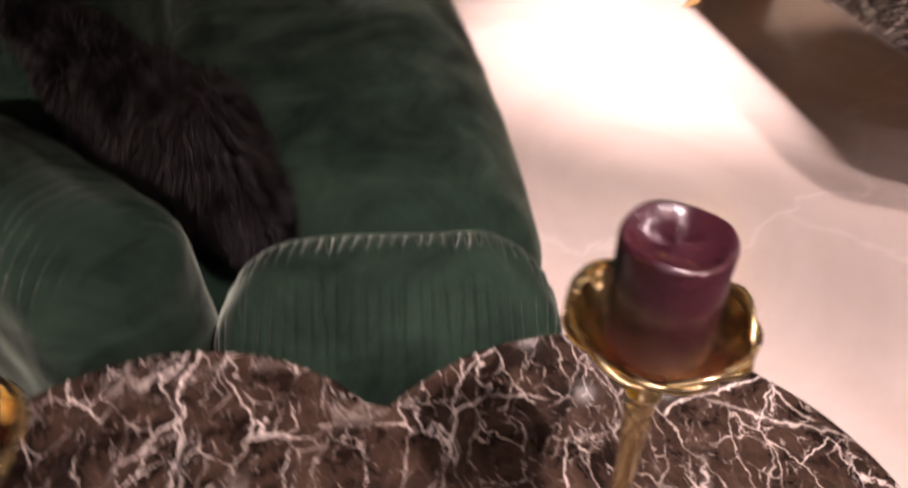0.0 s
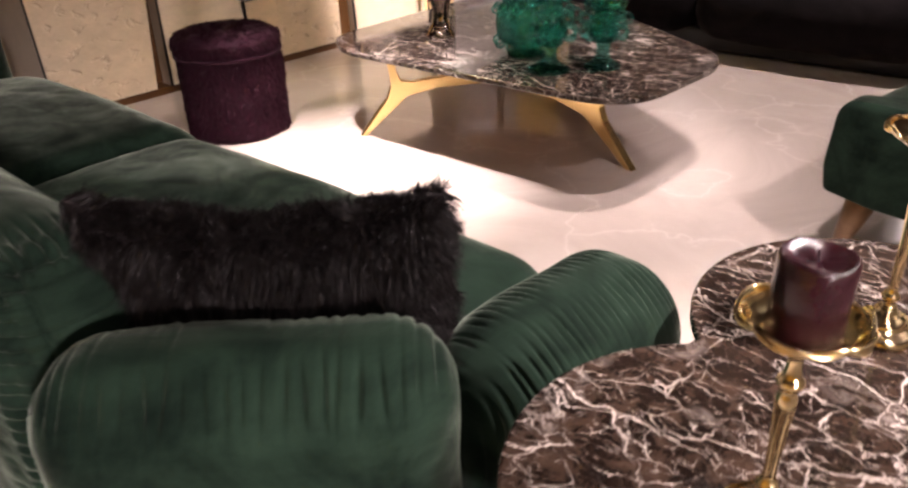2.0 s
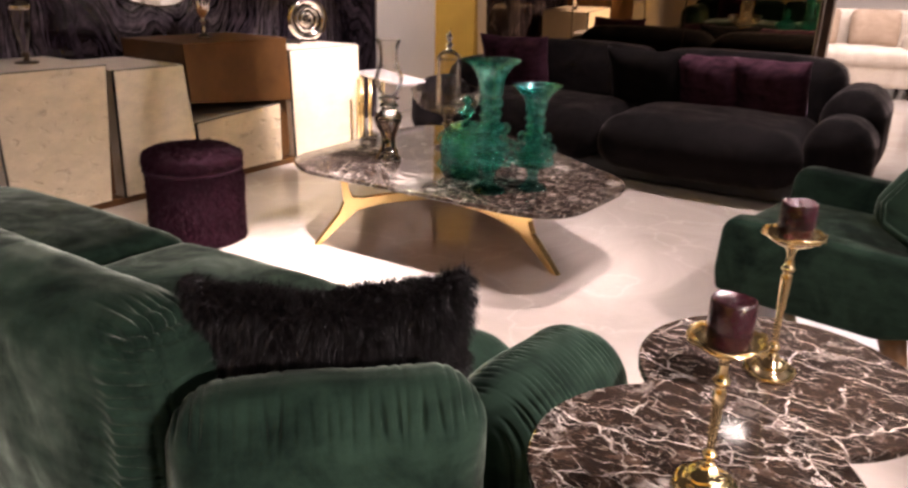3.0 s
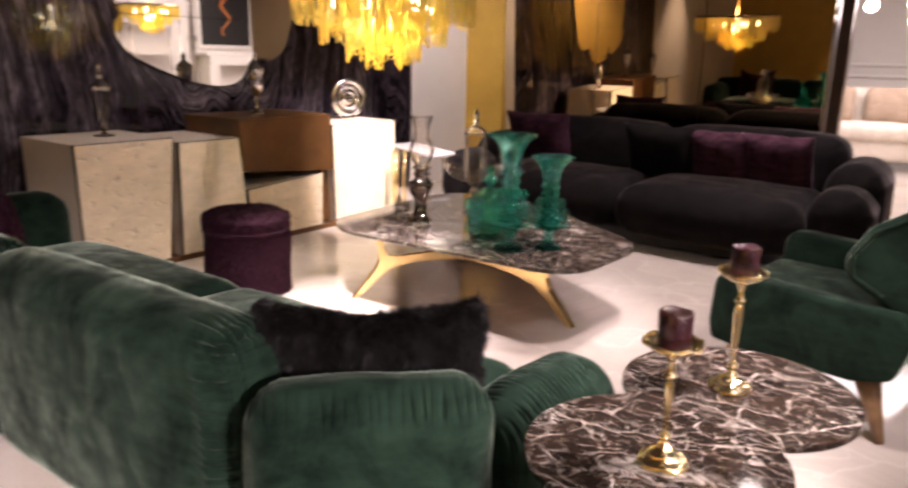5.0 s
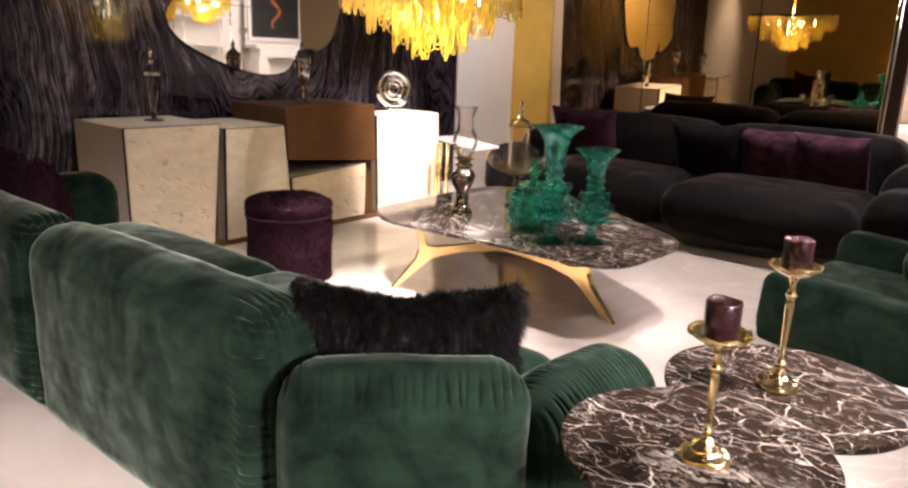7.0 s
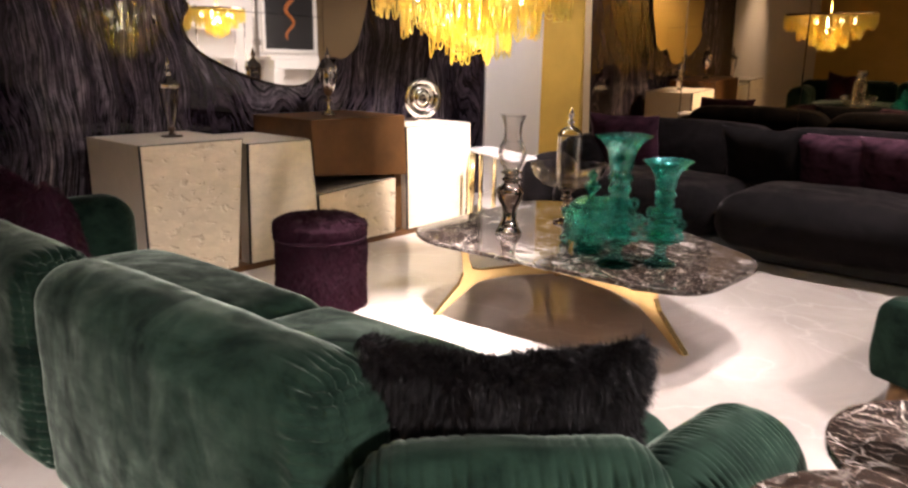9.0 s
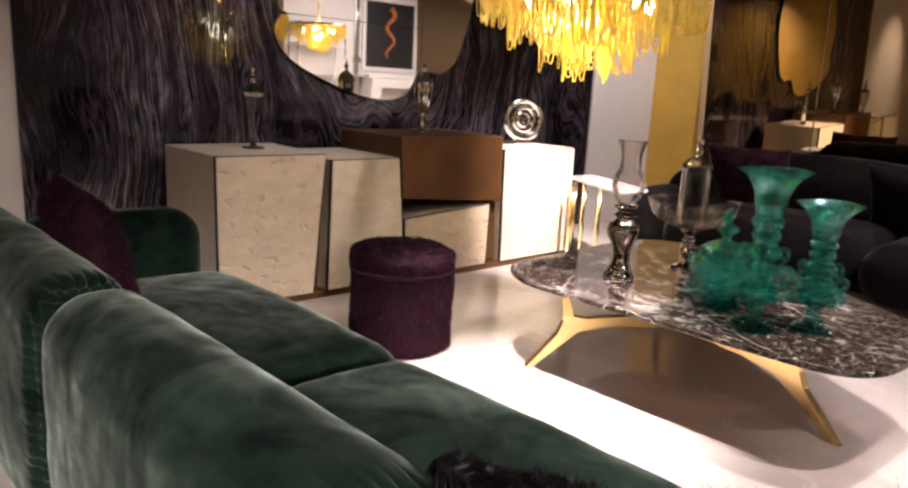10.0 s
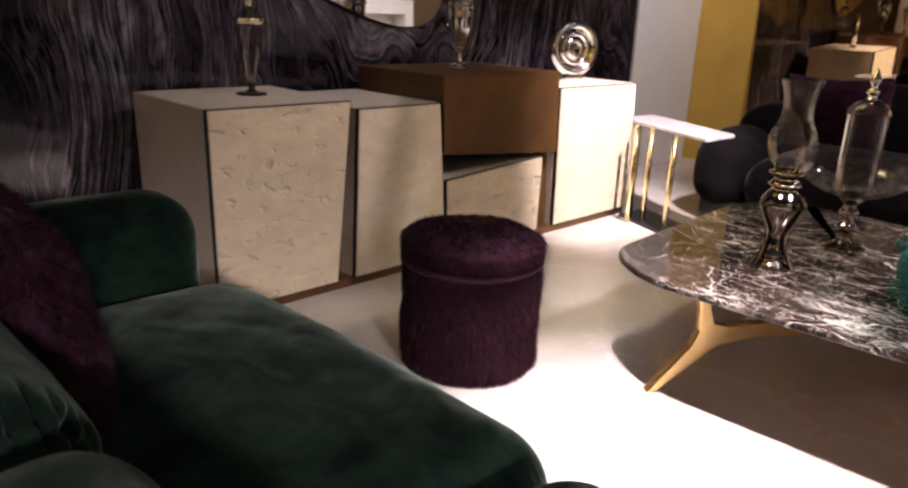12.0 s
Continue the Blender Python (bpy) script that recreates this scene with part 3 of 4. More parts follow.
def fur_pillow(at, turn, size, mat, fur_mat, label, count, length, seed):
    w, h, d = size
    t = new("fur_pillow")
    t.matrix_world = Matrix.Translation(at) @ pose(0, 0, 0, *turn)
    tagged(t, label, "pillow")

    def shape():
        bm = bmesh.new()
        bmesh.ops.create_cube(bm, size=2)
        bmesh.ops.subdivide_edges(bm, edges=bm.edges[:], cuts=14, use_grid_fill=True)
        for v in bm.verts:
            u, s, k = v.co.x, v.co.z, v.co.y
            thick = 0.12 + 0.88 * ((1 - u**4) * (1 - s**4)) ** 0.6
            sag = -0.42 * (1 - abs(u) ** 1.6) * (1 if s > 0 else 0.1) * abs(s)
            v.co = (u * w / 2 * (1 - 0.05 * (1 - s * s)), k * d / 2 * thick, (s + sag) * h / 2)
            v.co += 0.012 * Vector((noise.noise(v.co * 8), noise.noise(v.co * 8 + Vector((5, seed, 0))), noise.noise(v.co * 8 + Vector((9, 0, seed)))))
        return bm

    part("pillow_body", shape(), mat, t)
    bm = shape()
    add_strands(t, bm, count, length, fur_mat, Vector((0, 0, -0.7)), seed, 0.6, 0.0008)
    bm.free()
    return t


fur_pillow((-0.135, 1.095, 0.622), (11, 0, -51), (0.56, 0.30, 0.13), BLACK, BLACK_FUR, "black long-haired fur pillow leaning on the green sofa corner", 70000, 0.036, 3)
fur_pillow((-0.185, 3.17, 0.665), (-14, 0, 84), (0.54, 0.45, 0.17), PLUM, PLUM_FUR, "dark plum fur pillow leaning on the green sofa back", 26000, 0.024, 4)


# ---- side table with candlesticks ----
TABLE_Z = 0.562


def clover_table():
    t = thing("side_table", (0, 0, 0), 0, "lobed dark brown marble side table with white veins", "side table")
    a, b, r1, r2 = Vector((-0.05, 0.368)), Vector((0.383, 0.312)), 0.277, 0.289
    outline = []
    for c, r, o, ro in ((a, r1, b, r2), (b, r2, a, r1)):
        base = math.atan2((o - c).y, (o - c).x)
        for k in range(97):
            ang = base + 2 * math.pi * k / 96
            p = c + r * Vector((math.cos(ang), math.sin(ang)))
            if (p - o).length > ro + 0.004:
                outline.append(tuple(p))
    part("tabletop", slab(outline, TABLE_Z - 0.022, TABLE_Z, 0.005), EMPERADOR, t, "polished dark marble top with white veins", smooth=False)
    part("column", moved(revolve([(0.05, 0.02), (0.035, 0.05), (0.035, 0.50), (0.10, TABLE_Z - 0.022)], 24), pose(0.16, 0.33, 0)), BRONZE_DARK, t)
    part("foot_plate", moved(revolve([(0.20, 0.0), (0.20, 0.014), (0.19, 0.02)], 40), pose(0.16, 0.33, 0)), BRONZE_DARK, t)
    return t


clover_table()


def candlestick(at, height, turn):
    """A gold stick with a leaf-edged bowl."""
    t = thing("candlestick", at, turn, "polished gold candlestick with a leaf-edged bowl on the marble table", "candlestick", "candlesticks on the side table")
    h = height

    def knobs(a, r, z):
        return r * (1 + 0.06 * math.cos(3 * a)), z + 0.0015 * math.cos(6 * a)

    part("foot", revolve(smooth_profile([(0.050, 0.0), (0.052, 0.006), (0.047, 0.014), (0.034, 0.019), (0.030, 0.026), (0.018, 0.034), (0.012, 0.044)], 4), 48, knobs), GOLD, t)
    stem = [(0.012, 0.044), (0.008, 0.052), (0.0125, 0.060), (0.0075, 0.070), (0.0065, 0.085), (0.0085, h * 0.55), (0.0105, h - 0.075), (0.0080, h - 0.062), (0.0135, h - 0.052), (0.0085, h - 0.042), (0.007, h - 0.025), (0.011, h - 0.012), (0.016, h - 0.004)]
    part("stem", revolve(smooth_profile(stem, 4), 20), GOLD, t)

    def leaf(a, r, z):
        k = max(0.0, (r - 0.02) / 0.045)
        return r * (1 + 0.016 * k * math.sin(5 * a) + 0.008 * k * math.sin(11 * a + 1)), z + k * k * (0.0022 * math.cos(5 * a + 0.8) + 0.0010 * math.sin(9 * a))

    bowl = [(0.010, h - 0.006), (0.025, h - 0.003), (0.040, h + 0.004), (0.050, h + 0.012), (0.0555, h + 0.020), (0.0575, h + 0.0205), (0.054, h + 0.0185), (0.048, h + 0.011), (0.039, h + 0.005), (0.024, h + 0.0015), (0.0005, h)]
    part("bowl", revolve(smooth_profile(bowl, 3), 72, leaf), GOLD, t)
    rim = []
    for k in range(121):
        a = 2 * math.pi * k / 60
        r, z = leaf(a, 0.0565, h + 0.0205)
        rim.append((r * (1 + 0.035 * math.sin(4.5 * a)) * math.cos(a), r * (1 + 0.035 * math.sin(4.5 * a)) * math.sin(a), z + 0.003 * math.cos(4.5 * a)))
    part("twisted_rim", tube(rim, 0.0026, 6, cap=False), GOLD, t)
    return t


def candle(at, turn):
    t = thing("candle", at, turn, "short thick plum wax candle, unlit, in the gold bowl", "candle", "plum candles")
    r, h = 0.0335, 0.086

    def worn(a, rad, z):
        return rad * (1 + 0.006 * noise.noise(Vector((math.cos(a) * 2, math.sin(a) * 2, z * 40)))), z + (0.0015 * math.sin(3 * a) if z > 0.05 else 0)

    prof = [(0.0005, 0.0), (r - 0.003, 0.0), (r, 0.004), (r, h - 0.004), (r - 0.002, h - 0.0005), (r - 0.004, h), (r - 0.007, h - 0.003), (r - 0.014, h - 0.006), (0.006, h - 0.008), (0.0005, h - 0.007)]
    part("wax", revolve(prof, 40, worn), WAX, t)
    part("wick", tube([(0, 0, h - 0.010), (0.0005, 0, h - 0.004), (0.002, 0.001, h + 0.002)], 0.0009, 6), BLACK_MATT, t, "black wick")
    return t


for (x, y), top, turn in (((-0.088, 0.337), 0.893, 20), ((0.366, 0.329), 0.936, 75)):
    candlestick((x, y, TABLE_Z), top - 0.086 - TABLE_Z, turn)
    candle((x, y, top - 0.086), turn)


# ---- coffee table ----
COFFEE_Z = 0.415


def coffee_table():
    t = thing("coffee_table", (0, 0, 0), 0, "low dark veined marble coffee table on folded brass legs", "coffee table")
    corners = [(1.455, 2.76), (1.475, 1.33), (2.23, 1.28), (2.98, 2.45), (2.85, 3.04), (1.63, 2.99)]
    part("tabletop", slab(rounded(corners, [0.14, 0.24, 0.24, 0.36, 0.30, 0.12], 12), COFFEE_Z - 0.022, COFFEE_Z, 0.006), EMPERADOR, t, "polished dark marble top with white veins", smooth=False)
    # unseen board, added so the shaded floor below reflects brown
    under = rounded([(1.60, 2.70), (1.62, 1.50), (2.16, 1.46), (2.80, 2.46), (2.70, 2.88), (1.74, 2.84)], 0.14, 8)
    part("underside", slab(under, COFFEE_Z - 0.034, COFFEE_Z - 0.0225, 0.002), LEG_WOOD, t, "unseen brown board under the marble, added to tint the floor below", smooth=False)
    hub = Vector((2.05, 2.315, 0))
    for foot in ((1.52, 2.74), (1.885, 1.50), (2.64, 2.76), (2.64, 2.06)):
        d = Vector((*foot, 0)) - hub
        size, ang = d.length, math.atan2(d.y, d.x)
        prof = [(0.0, 0.272), (0.0, 0.205), (0.45 * size, 0.200), (0.66 * size, 0.172), (0.955 * size, 0.0), (1.0 * size, 0.0), (0.80 * size, 0.168), (0.768 * size, 0.225), (0.775 * size, 0.30), (0.805 * size, COFFEE_Z - 0.035), (0.740 * size, COFFEE_Z - 0.035), (0.722 * size, 0.295), (0.695 * size, 0.250), (0.62 * size, 0.240), (0.40 * size, 0.252)]
        bm = bmesh.new()
        f = bm.faces.new([bm.verts.new((s, 0, z)) for s, z in prof])
        made = bmesh.ops.extrude_face_region(bm, geom=[f])
        for v in made["geom"]:
            if isinstance(v, bmesh.types.BMVert):
                v.co.y += 0.036
        for v in bm.verts:
            v.co.y -= 0.018
        bmesh.ops.recalc_face_normals(bm, faces=bm.faces[:])
        bmesh.ops.bevel(bm, geom=bm.edges[:], offset=0.003, segments=1, affect="EDGES")
        part("leg", moved(bm, pose(hub.x, hub.y, 0, 0, 0, math.degrees(ang))), BRASS, t, "folded brushed brass leg", smooth=False)
    part("hub", moved(revolve([(0.02, 0.19), (0.022, 0.27), (0.012, COFFEE_Z - 0.035)], 16), pose(hub.x, hub.y, 0)), BRASS, t)
    return t


coffee_table()


def loops(tiers):
    """Rings of small upright glass loops: (distance, height, size, count) for each tier."""
    bm = bmesh.new()
    for level, (far, up, size, count) in enumerate(tiers):
        for k in range(count):
            a = 2 * math.pi * (k + 0.5 * level) / count
            out, rise = Vector((math.cos(a), math.sin(a), 0)), Vector((0, 0, 1))
            across = out.cross(rise)
            rings = []
            for j in range(12):
                g = 2 * math.pi * j / 12
                d = math.cos(g) * out + math.sin(g) * rise
                c = out * far + rise * up + d * size
                rings.append([bm.verts.new(c + 0.30 * size * (math.cos(q) * d + math.sin(q) * across)) for q in (2 * math.pi * w / 6 for w in range(6))])
            for p, q in zip(rings, rings[1:] + rings[:1]):
                for w in range(6):
                    bm.faces.new((p[w], q[w], q[(w + 1) % 6], p[(w + 1) % 6]))
    bmesh.ops.recalc_face_normals(bm, faces=bm.faces[:])
    return bm


def trumpet_vase(at, h, scale, label):
    t = thing("vase", at, 0, label, "vase", "teal glass vases")
    s = scale
    foot = [(0.074 * s, 0.0), (0.077 * s, 0.006), (0.062 * s, 0.016), (0.036 * s, 0.034), (0.026 * s, 0.060), (0.029 * s, 0.085), (0.040 * s, 0.10)]
    part("foot", revolve(smooth_profile(foot, 5), 44), TEAL, t)
    top = h * 0.72
    stem, z = [(0.040 * s, 0.10)], 0.10
    for wide, share in ((0.066, 0.27), (0.056, 0.20), (0.062, 0.22), (0.050, 0.16), (0.054, 0.15)):
        step = share * (top - 0.10)
        stem += [(wide * s, z + step * 0.5), (0.041 * s, z + step)]
        z += step
    part("beaded_stem", revolve(hollow(stem, 0.0035, 0.004, 5), 44), TEAL, t)
    mouth = [(0.041 * s, top), (0.050 * s, top + (h - top) * 0.20), (0.060 * s, top + (h - top) * 0.55), (0.084 * s, h - 0.030), (0.112 * s, h - 0.006), (0.122 * s, h)]

    def ripple(a, r, zz):
        k = max(0.0, zz - top) / (h - top)
        return r * (1 + 0.007 * k * math.sin(3 * a)), zz + 0.0025 * k * k * math.cos(2 * a)

    part("mouth", revolve(hollow(mouth, 0.0035, 0.004, 6), 52, ripple), TEAL, t)
    lift = (top - 0.10)
    tiers = [(0.074 * s, 0.10 + lift * 0.15, 0.024 * s, 9), (0.084 * s, 0.10 + lift * 0.36, 0.021 * s, 9), (0.066 * s, 0.10 + lift * 0.58, 0.019 * s, 8)]
    tagged(part("loop_ring", loops(tiers), TEAL, t), "rings of small teal glass loops", kind="stuff")
    return t


trumpet_vase((1.69, 1.80, COFFEE_Z), 0.585, 1.06, "tall teal blown-glass vase with looped stem and flared mouth")
trumpet_vase((1.845, 1.655, COFFEE_Z), 0.475, 0.94, "shorter teal blown-glass vase with looped stem and flared mouth")


def lidded_jar(at):
    t = thing("lidded_jar", at, 0, "round teal glass jar with knobbed lid on the coffee table", "jar")
    pts = [(0.075, 0.0), (0.078, 0.008), (0.060, 0.020), (0.072, 0.036), (0.112, 0.062), (0.126, 0.10), (0.127, 0.16), (0.116, 0.195), (0.100, 0.208), (0.104, 0.216)]
    part("jar", revolve(hollow(pts, 0.004, 0.03, 5), 44), TEAL, t)
    lid = [(0.102, 0.217), (0.104, 0.224), (0.086, 0.242), (0.050, 0.262), (0.022, 0.272), (0.018, 0.284), (0.040, 0.306), (0.040, 0.322), (0.018, 0.340), (0.015, 0.350), (0.026, 0.366), (0.020, 0.380), (0.001, 0.392)]
    part("lid", revolve(hollow(lid, 0.004, 0.02, 4), 40), TEAL, t)
    tagged(part("loop_ring", loops([(0.118, 0.055, 0.019, 12), (0.126, 0.185, 0.016, 12)]), TEAL, t), "rings of small teal glass loops", kind="stuff")
    return t


lidded_jar((1.86, 2.03, COFFEE_Z))


def hurricane(at):
    t = thing("hurricane_lamp", at, 0, "smoked silver candle holder with clear flared glass chimney", "candle holder")
    part("body", revolve(smooth_profile([(0.045, 0.05), (0.030, 0.075), (0.028, 0.13), (0.062, 0.20), (0.066, 0.235), (0.040, 0.27), (0.052, 0.285), (0.036, 0.305), (0.056, 0.325), (0.030, 0.335)], 5), 32), DARK_CHROME, t)
    part("plinth", revolve(smooth_profile([(0.058, 0.0), (0.060, 0.012), (0.042, 0.03), (0.045, 0.05)], 4), 32), DARK_CHROME, t)
    for k in range(3):
        a = radians(120 * k + 25)
        pts = [(0.075, 0.002), (0.058, 0.03), (0.036, 0.085), (0.040, 0.14), (0.066, 0.19), (0.074, 0.225), (0.060, 0.25)]
        pts = smooth_profile(pts, 4)
        part("scroll_leg", tube([(r * math.cos(a), r * math.sin(a), z) for r, z in pts], 0.008, 8), DARK_CHROME, t)
    part("chimney", revolve(hollow([(0.040, 0.335), (0.060, 0.37), (0.074, 0.42), (0.064, 0.465), (0.048, 0.50), (0.047, 0.56), (0.066, 0.62)], 0.0025, 0.001, 5), 36), CLEAR, t, "clear glass chimney")
    return t


hurricane((1.90, 2.535, COFFEE_Z))


def comport(at):
    t = thing("comport", at, 0, "wide clear glass bowl on a turned smoked silver foot", "bowl")
    part("foot", revolve(smooth_profile([(0.072, 0.0), (0.070, 0.012), (0.030, 0.03), (0.022, 0.06), (0.040, 0.085), (0.022, 0.11), (0.034, 0.14), (0.022, 0.165), (0.045, 0.19), (0.052, 0.20)], 5), 32), DARK_CHROME, t)
    part("bowl", revolve(hollow([(0.045, 0.20), (0.11, 0.215), (0.18, 0.26), (0.215, 0.335)], 0.004, 0.008, 6), 44), CLEAR, t, "clear glass bowl")
    return t


comport((2.33, 2.45, COFFEE_Z))


def bell_jar(at):
    t = thing("apothecary_jar", at, 0, "clear cylinder glass jar with silver finial lid, standing in the bowl", "jar")
    part("cylinder", revolve(hollow([(0.060, 0.0), (0.066, 0.008), (0.068, 0.10), (0.068, 0.27), (0.071, 0.28)], 0.003, 0.006, 5), 36), CLEAR, t)
    part("lid", revolve(hollow([(0.073, 0.28), (0.066, 0.30), (0.040, 0.325), (0.018, 0.335)], 0.003, 0.002, 4), 36), CLEAR, t)
    part("finial", revolve(smooth_profile([(0.020, 0.333), (0.013, 0.345), (0.022, 0.36), (0.010, 0.375), (0.018, 0.395), (0.013, 0.415), (0.001, 0.44)], 4), 28), SILVER, t, "silver finial")
    return t


bell_jar((2.33, 2.45, COFFEE_Z + 0.212))


# ---- pouf ----
def pouf():
    t = thing("pouf", (1.245, 3.305, 0), 0, "round dark plum cowhide pouf with a seam below its top", "pouf")
    h, r = 0.475, 0.235
    prof = smooth_profile([(r - 0.02, 0.0), (r - 0.004, 0.02), (r, 0.12), (r - 0.002, h - 0.10), (r - 0.006, h - 0.09), (r, h - 0.08), (r + 0.006, h - 0.04), (r + 0.001, h - 0.015), (r - 0.05, h + 0.006), (0.10, h + 0.012), (0.001, h + 0.014)], 4)

    def soft(a, rad, z):
        return rad * (1 + 0.05 * noise.noise(Vector((1.6 * math.cos(a), 1.6 * math.sin(a), z * 5)))), z + 0.012 * noise.noise(Vector((3 * rad * math.cos(a) / 0.2, 3 * rad * math.sin(a) / 0.2, 4)))* (1 if z > 0.4 else 0)

    part("body", revolve(prof, 56, soft), PLUM, t)
    bm = revolve(prof, 56, soft)
    add_strands(t, bm, 60000, 0.022, PLUM_FUR, Vector((0.25, 0, -1.5)), 8, 0.6, 0.0008)
    bm.free()
    part("seam", tube([((r + 0.008) * math.cos(a), (r + 0.008) * math.sin(a), h - 0.090) for a in (2 * math.pi * k / 48 for k in range(49))], 0.008, 6, cap=False), PLUM, t)
    return t


pouf()


# ---- sideboard ----
def front_prism(outline, y0, y1, bevel=0.003):
    """A block with the outline (x, z) that runs from y0 to y1."""
    bm = bmesh.new()
    f = bm.faces.new([bm.verts.new((x, y0, z)) for x, z in outline])
    made = bmesh.ops.extrude_face_region(bm, geom=[f])
    for v in made["geom"]:
        if isinstance(v, bmesh.types.BMVert):
            v.co.y = y1
    bmesh.ops.recalc_face_normals(bm, faces=bm.faces[:])
    if bevel:
        bmesh.ops.bevel(bm, geom=bm.edges[:], offset=bevel, segments=2, affect="EDGES")
    return bm


def inset(outline, by):
    c = Vector((sum(x for x, z in outline), sum(z for x, z in outline))) / len(outline)
    return [(x - by * (1 if x > c.x else -1), z - by * (1 if z > c.y else -1)) for x, z in outline]


def sideboard():
    t = thing("sideboard", (0, 0, 0), -1.0, "long cream sideboard of slanting blocks around a bronze box", "sideboard")
    back = WALL_Y - 0.10
    part("plinth", box(0.68, 3.44, 4.172, back, 0.0, 0.038), COPPER, t, "bronze lacquered plinth", smooth=False)
    units = [
        ([(0.650, 0.04), (1.212, 0.04), (1.283, 0.828), (0.640, 0.828)], 4.150, DOOR),
        ([(1.300, 0.04), (1.860, 0.04), (1.795, 0.792), (1.318, 0.792)], 4.150, DOOR_FINE),
        ([(1.865, 0.04), (2.570, 0.04), (2.580, 0.462), (1.850, 0.415)], 4.155, DOOR),
        ([(2.710, 0.04), (3.460, 0.04), (3.432, 0.822), (2.690, 0.822)], 4.155, DOOR_FINE),
    ]
    for outline, y, mat in units:
        body = part("cabinet", front_prism(outline, y + 0.022, back, 0.003), SHELL, t, smooth=False)
        part("shadow_gap", front_prism(inset(outline, 0.001), y + 0.006, y + 0.024, 0.0), BLACK_MATT, body, "black gap behind the door", smooth=False)
        part("door", front_prism(inset(outline, 0.006), y, y + 0.014, 0.002), mat, body, "cream hammered door", smooth=False)
    part("side_panel", front_prism([(1.225, 0.05), (1.296, 0.05), (1.314, 0.77), (1.288, 0.77)], 4.25, back, 0.0), COPPER, t, "bronze gap panel", smooth=False)
    part("side_panel", front_prism([(2.576, 0.05), (2.705, 0.05), (2.686, 0.79), (2.66, 0.79)], 4.22, back, 0.0), COPPER, t, "bronze gap panel", smooth=False)
    part("bronze_box", front_prism([(1.822, 0.545), (2.684, 0.470), (2.660, 0.912), (1.800, 0.912)], 4.15, back, 0.003), COPPER, t, "bronze lacquered box", smooth=False)
    return t


sideboard()


def plasma_ornament(at):
    t = thing("ornament", at, 0, "smoked glass ornament on a dark bronze foot with a silver band", "ornament")
    part("foot", revolve(smooth_profile([(0.062, 0.0), (0.060, 0.008), (0.025, 0.014), (0.014, 0.03), (0.024, 0.045), (0.018, 0.06)], 4), 32), BRONZE_DARK, t)
    part("flame", revolve(hollow([(0.018, 0.06), (0.026, 0.10), (0.050, 0.20), (0.058, 0.29)], 0.003, 0.004, 5), 32), CLEAR, t)
    part("band", revolve(smooth_profile([(0.060, 0.29), (0.064, 0.30), (0.060, 0.315), (0.030, 0.34), (0.014, 0.36), (0.020, 0.38), (0.010, 0.40), (0.012, 0.43), (0.001, 0.48)], 4), 32), SILVER, t, "silver cap with finial")
    return t


plasma_ornament((1.105, 4.49, 0.828))


def urn(at):
    t = thing("urn", at, 0, "slim polished silver urn with a domed lid on the bronze box", "urn")
    part("cup", revolve(smooth_profile([(0.050, 0.0), (0.048, 0.010), (0.016, 0.035), (0.012, 0.09), (0.024, 0.11), (0.014, 0.13), (0.040, 0.17), (0.058, 0.24), (0.062, 0.30), (0.070, 0.31), (0.060, 0.318)], 5), 36), SILVER, t)
    part("lid", revolve(smooth_profile([(0.066, 0.318), (0.056, 0.345), (0.024, 0.375), (0.012, 0.395), (0.020, 0.415), (0.010, 0.435), (0.001, 0.47)], 4), 32), SILVER, t)
    return t


urn((2.29, 4.43, 0.912))


def disc_ornament(at):
    t = thing("disc_sculpture", at, -20, "round silver ring sculpture on a small block", "sculpture")
    upright = pose(0, 0, 0.185, 90, 0, 0)

    def ring(major, minor, flat=1.0):
        bm = bmesh.new()
        rings = []
        for k in range(56):
            a = 2 * math.pi * k / 56
            rings.append([bm.verts.new(((major + minor * math.cos(q)) * math.cos(a), (major + minor * math.cos(q)) * math.sin(a), flat * minor * math.sin(q))) for q in (2 * math.pi * j / 10 for j in range(10))])
        for a, b in zip(rings, rings[1:] + rings[:1]):
            for j in range(10):
                bm.faces.new((a[j], b[j], b[(j + 1) % 10], a[(j + 1) % 10]))
        return moved(bm, upright)

    part("outer_ring", ring(0.140, 0.026, 0.9), SILVER, t)
    part("inner_ring", ring(0.085, 0.016), SILVER, t)
    part("inner_ring", ring(0.045, 0.014), SILVER, t)
    part("plate", moved(revolve([(0.118, -0.008), (0.118, 0.008)], 40), upright), DARK_CHROME, t)
    part("base", box(-0.06, 0.06, -0.03, 0.03, 0.0, 0.026, 0.004), SILVER, t)
    return t


disc_ornament((3.255, 4.40, 0.822))


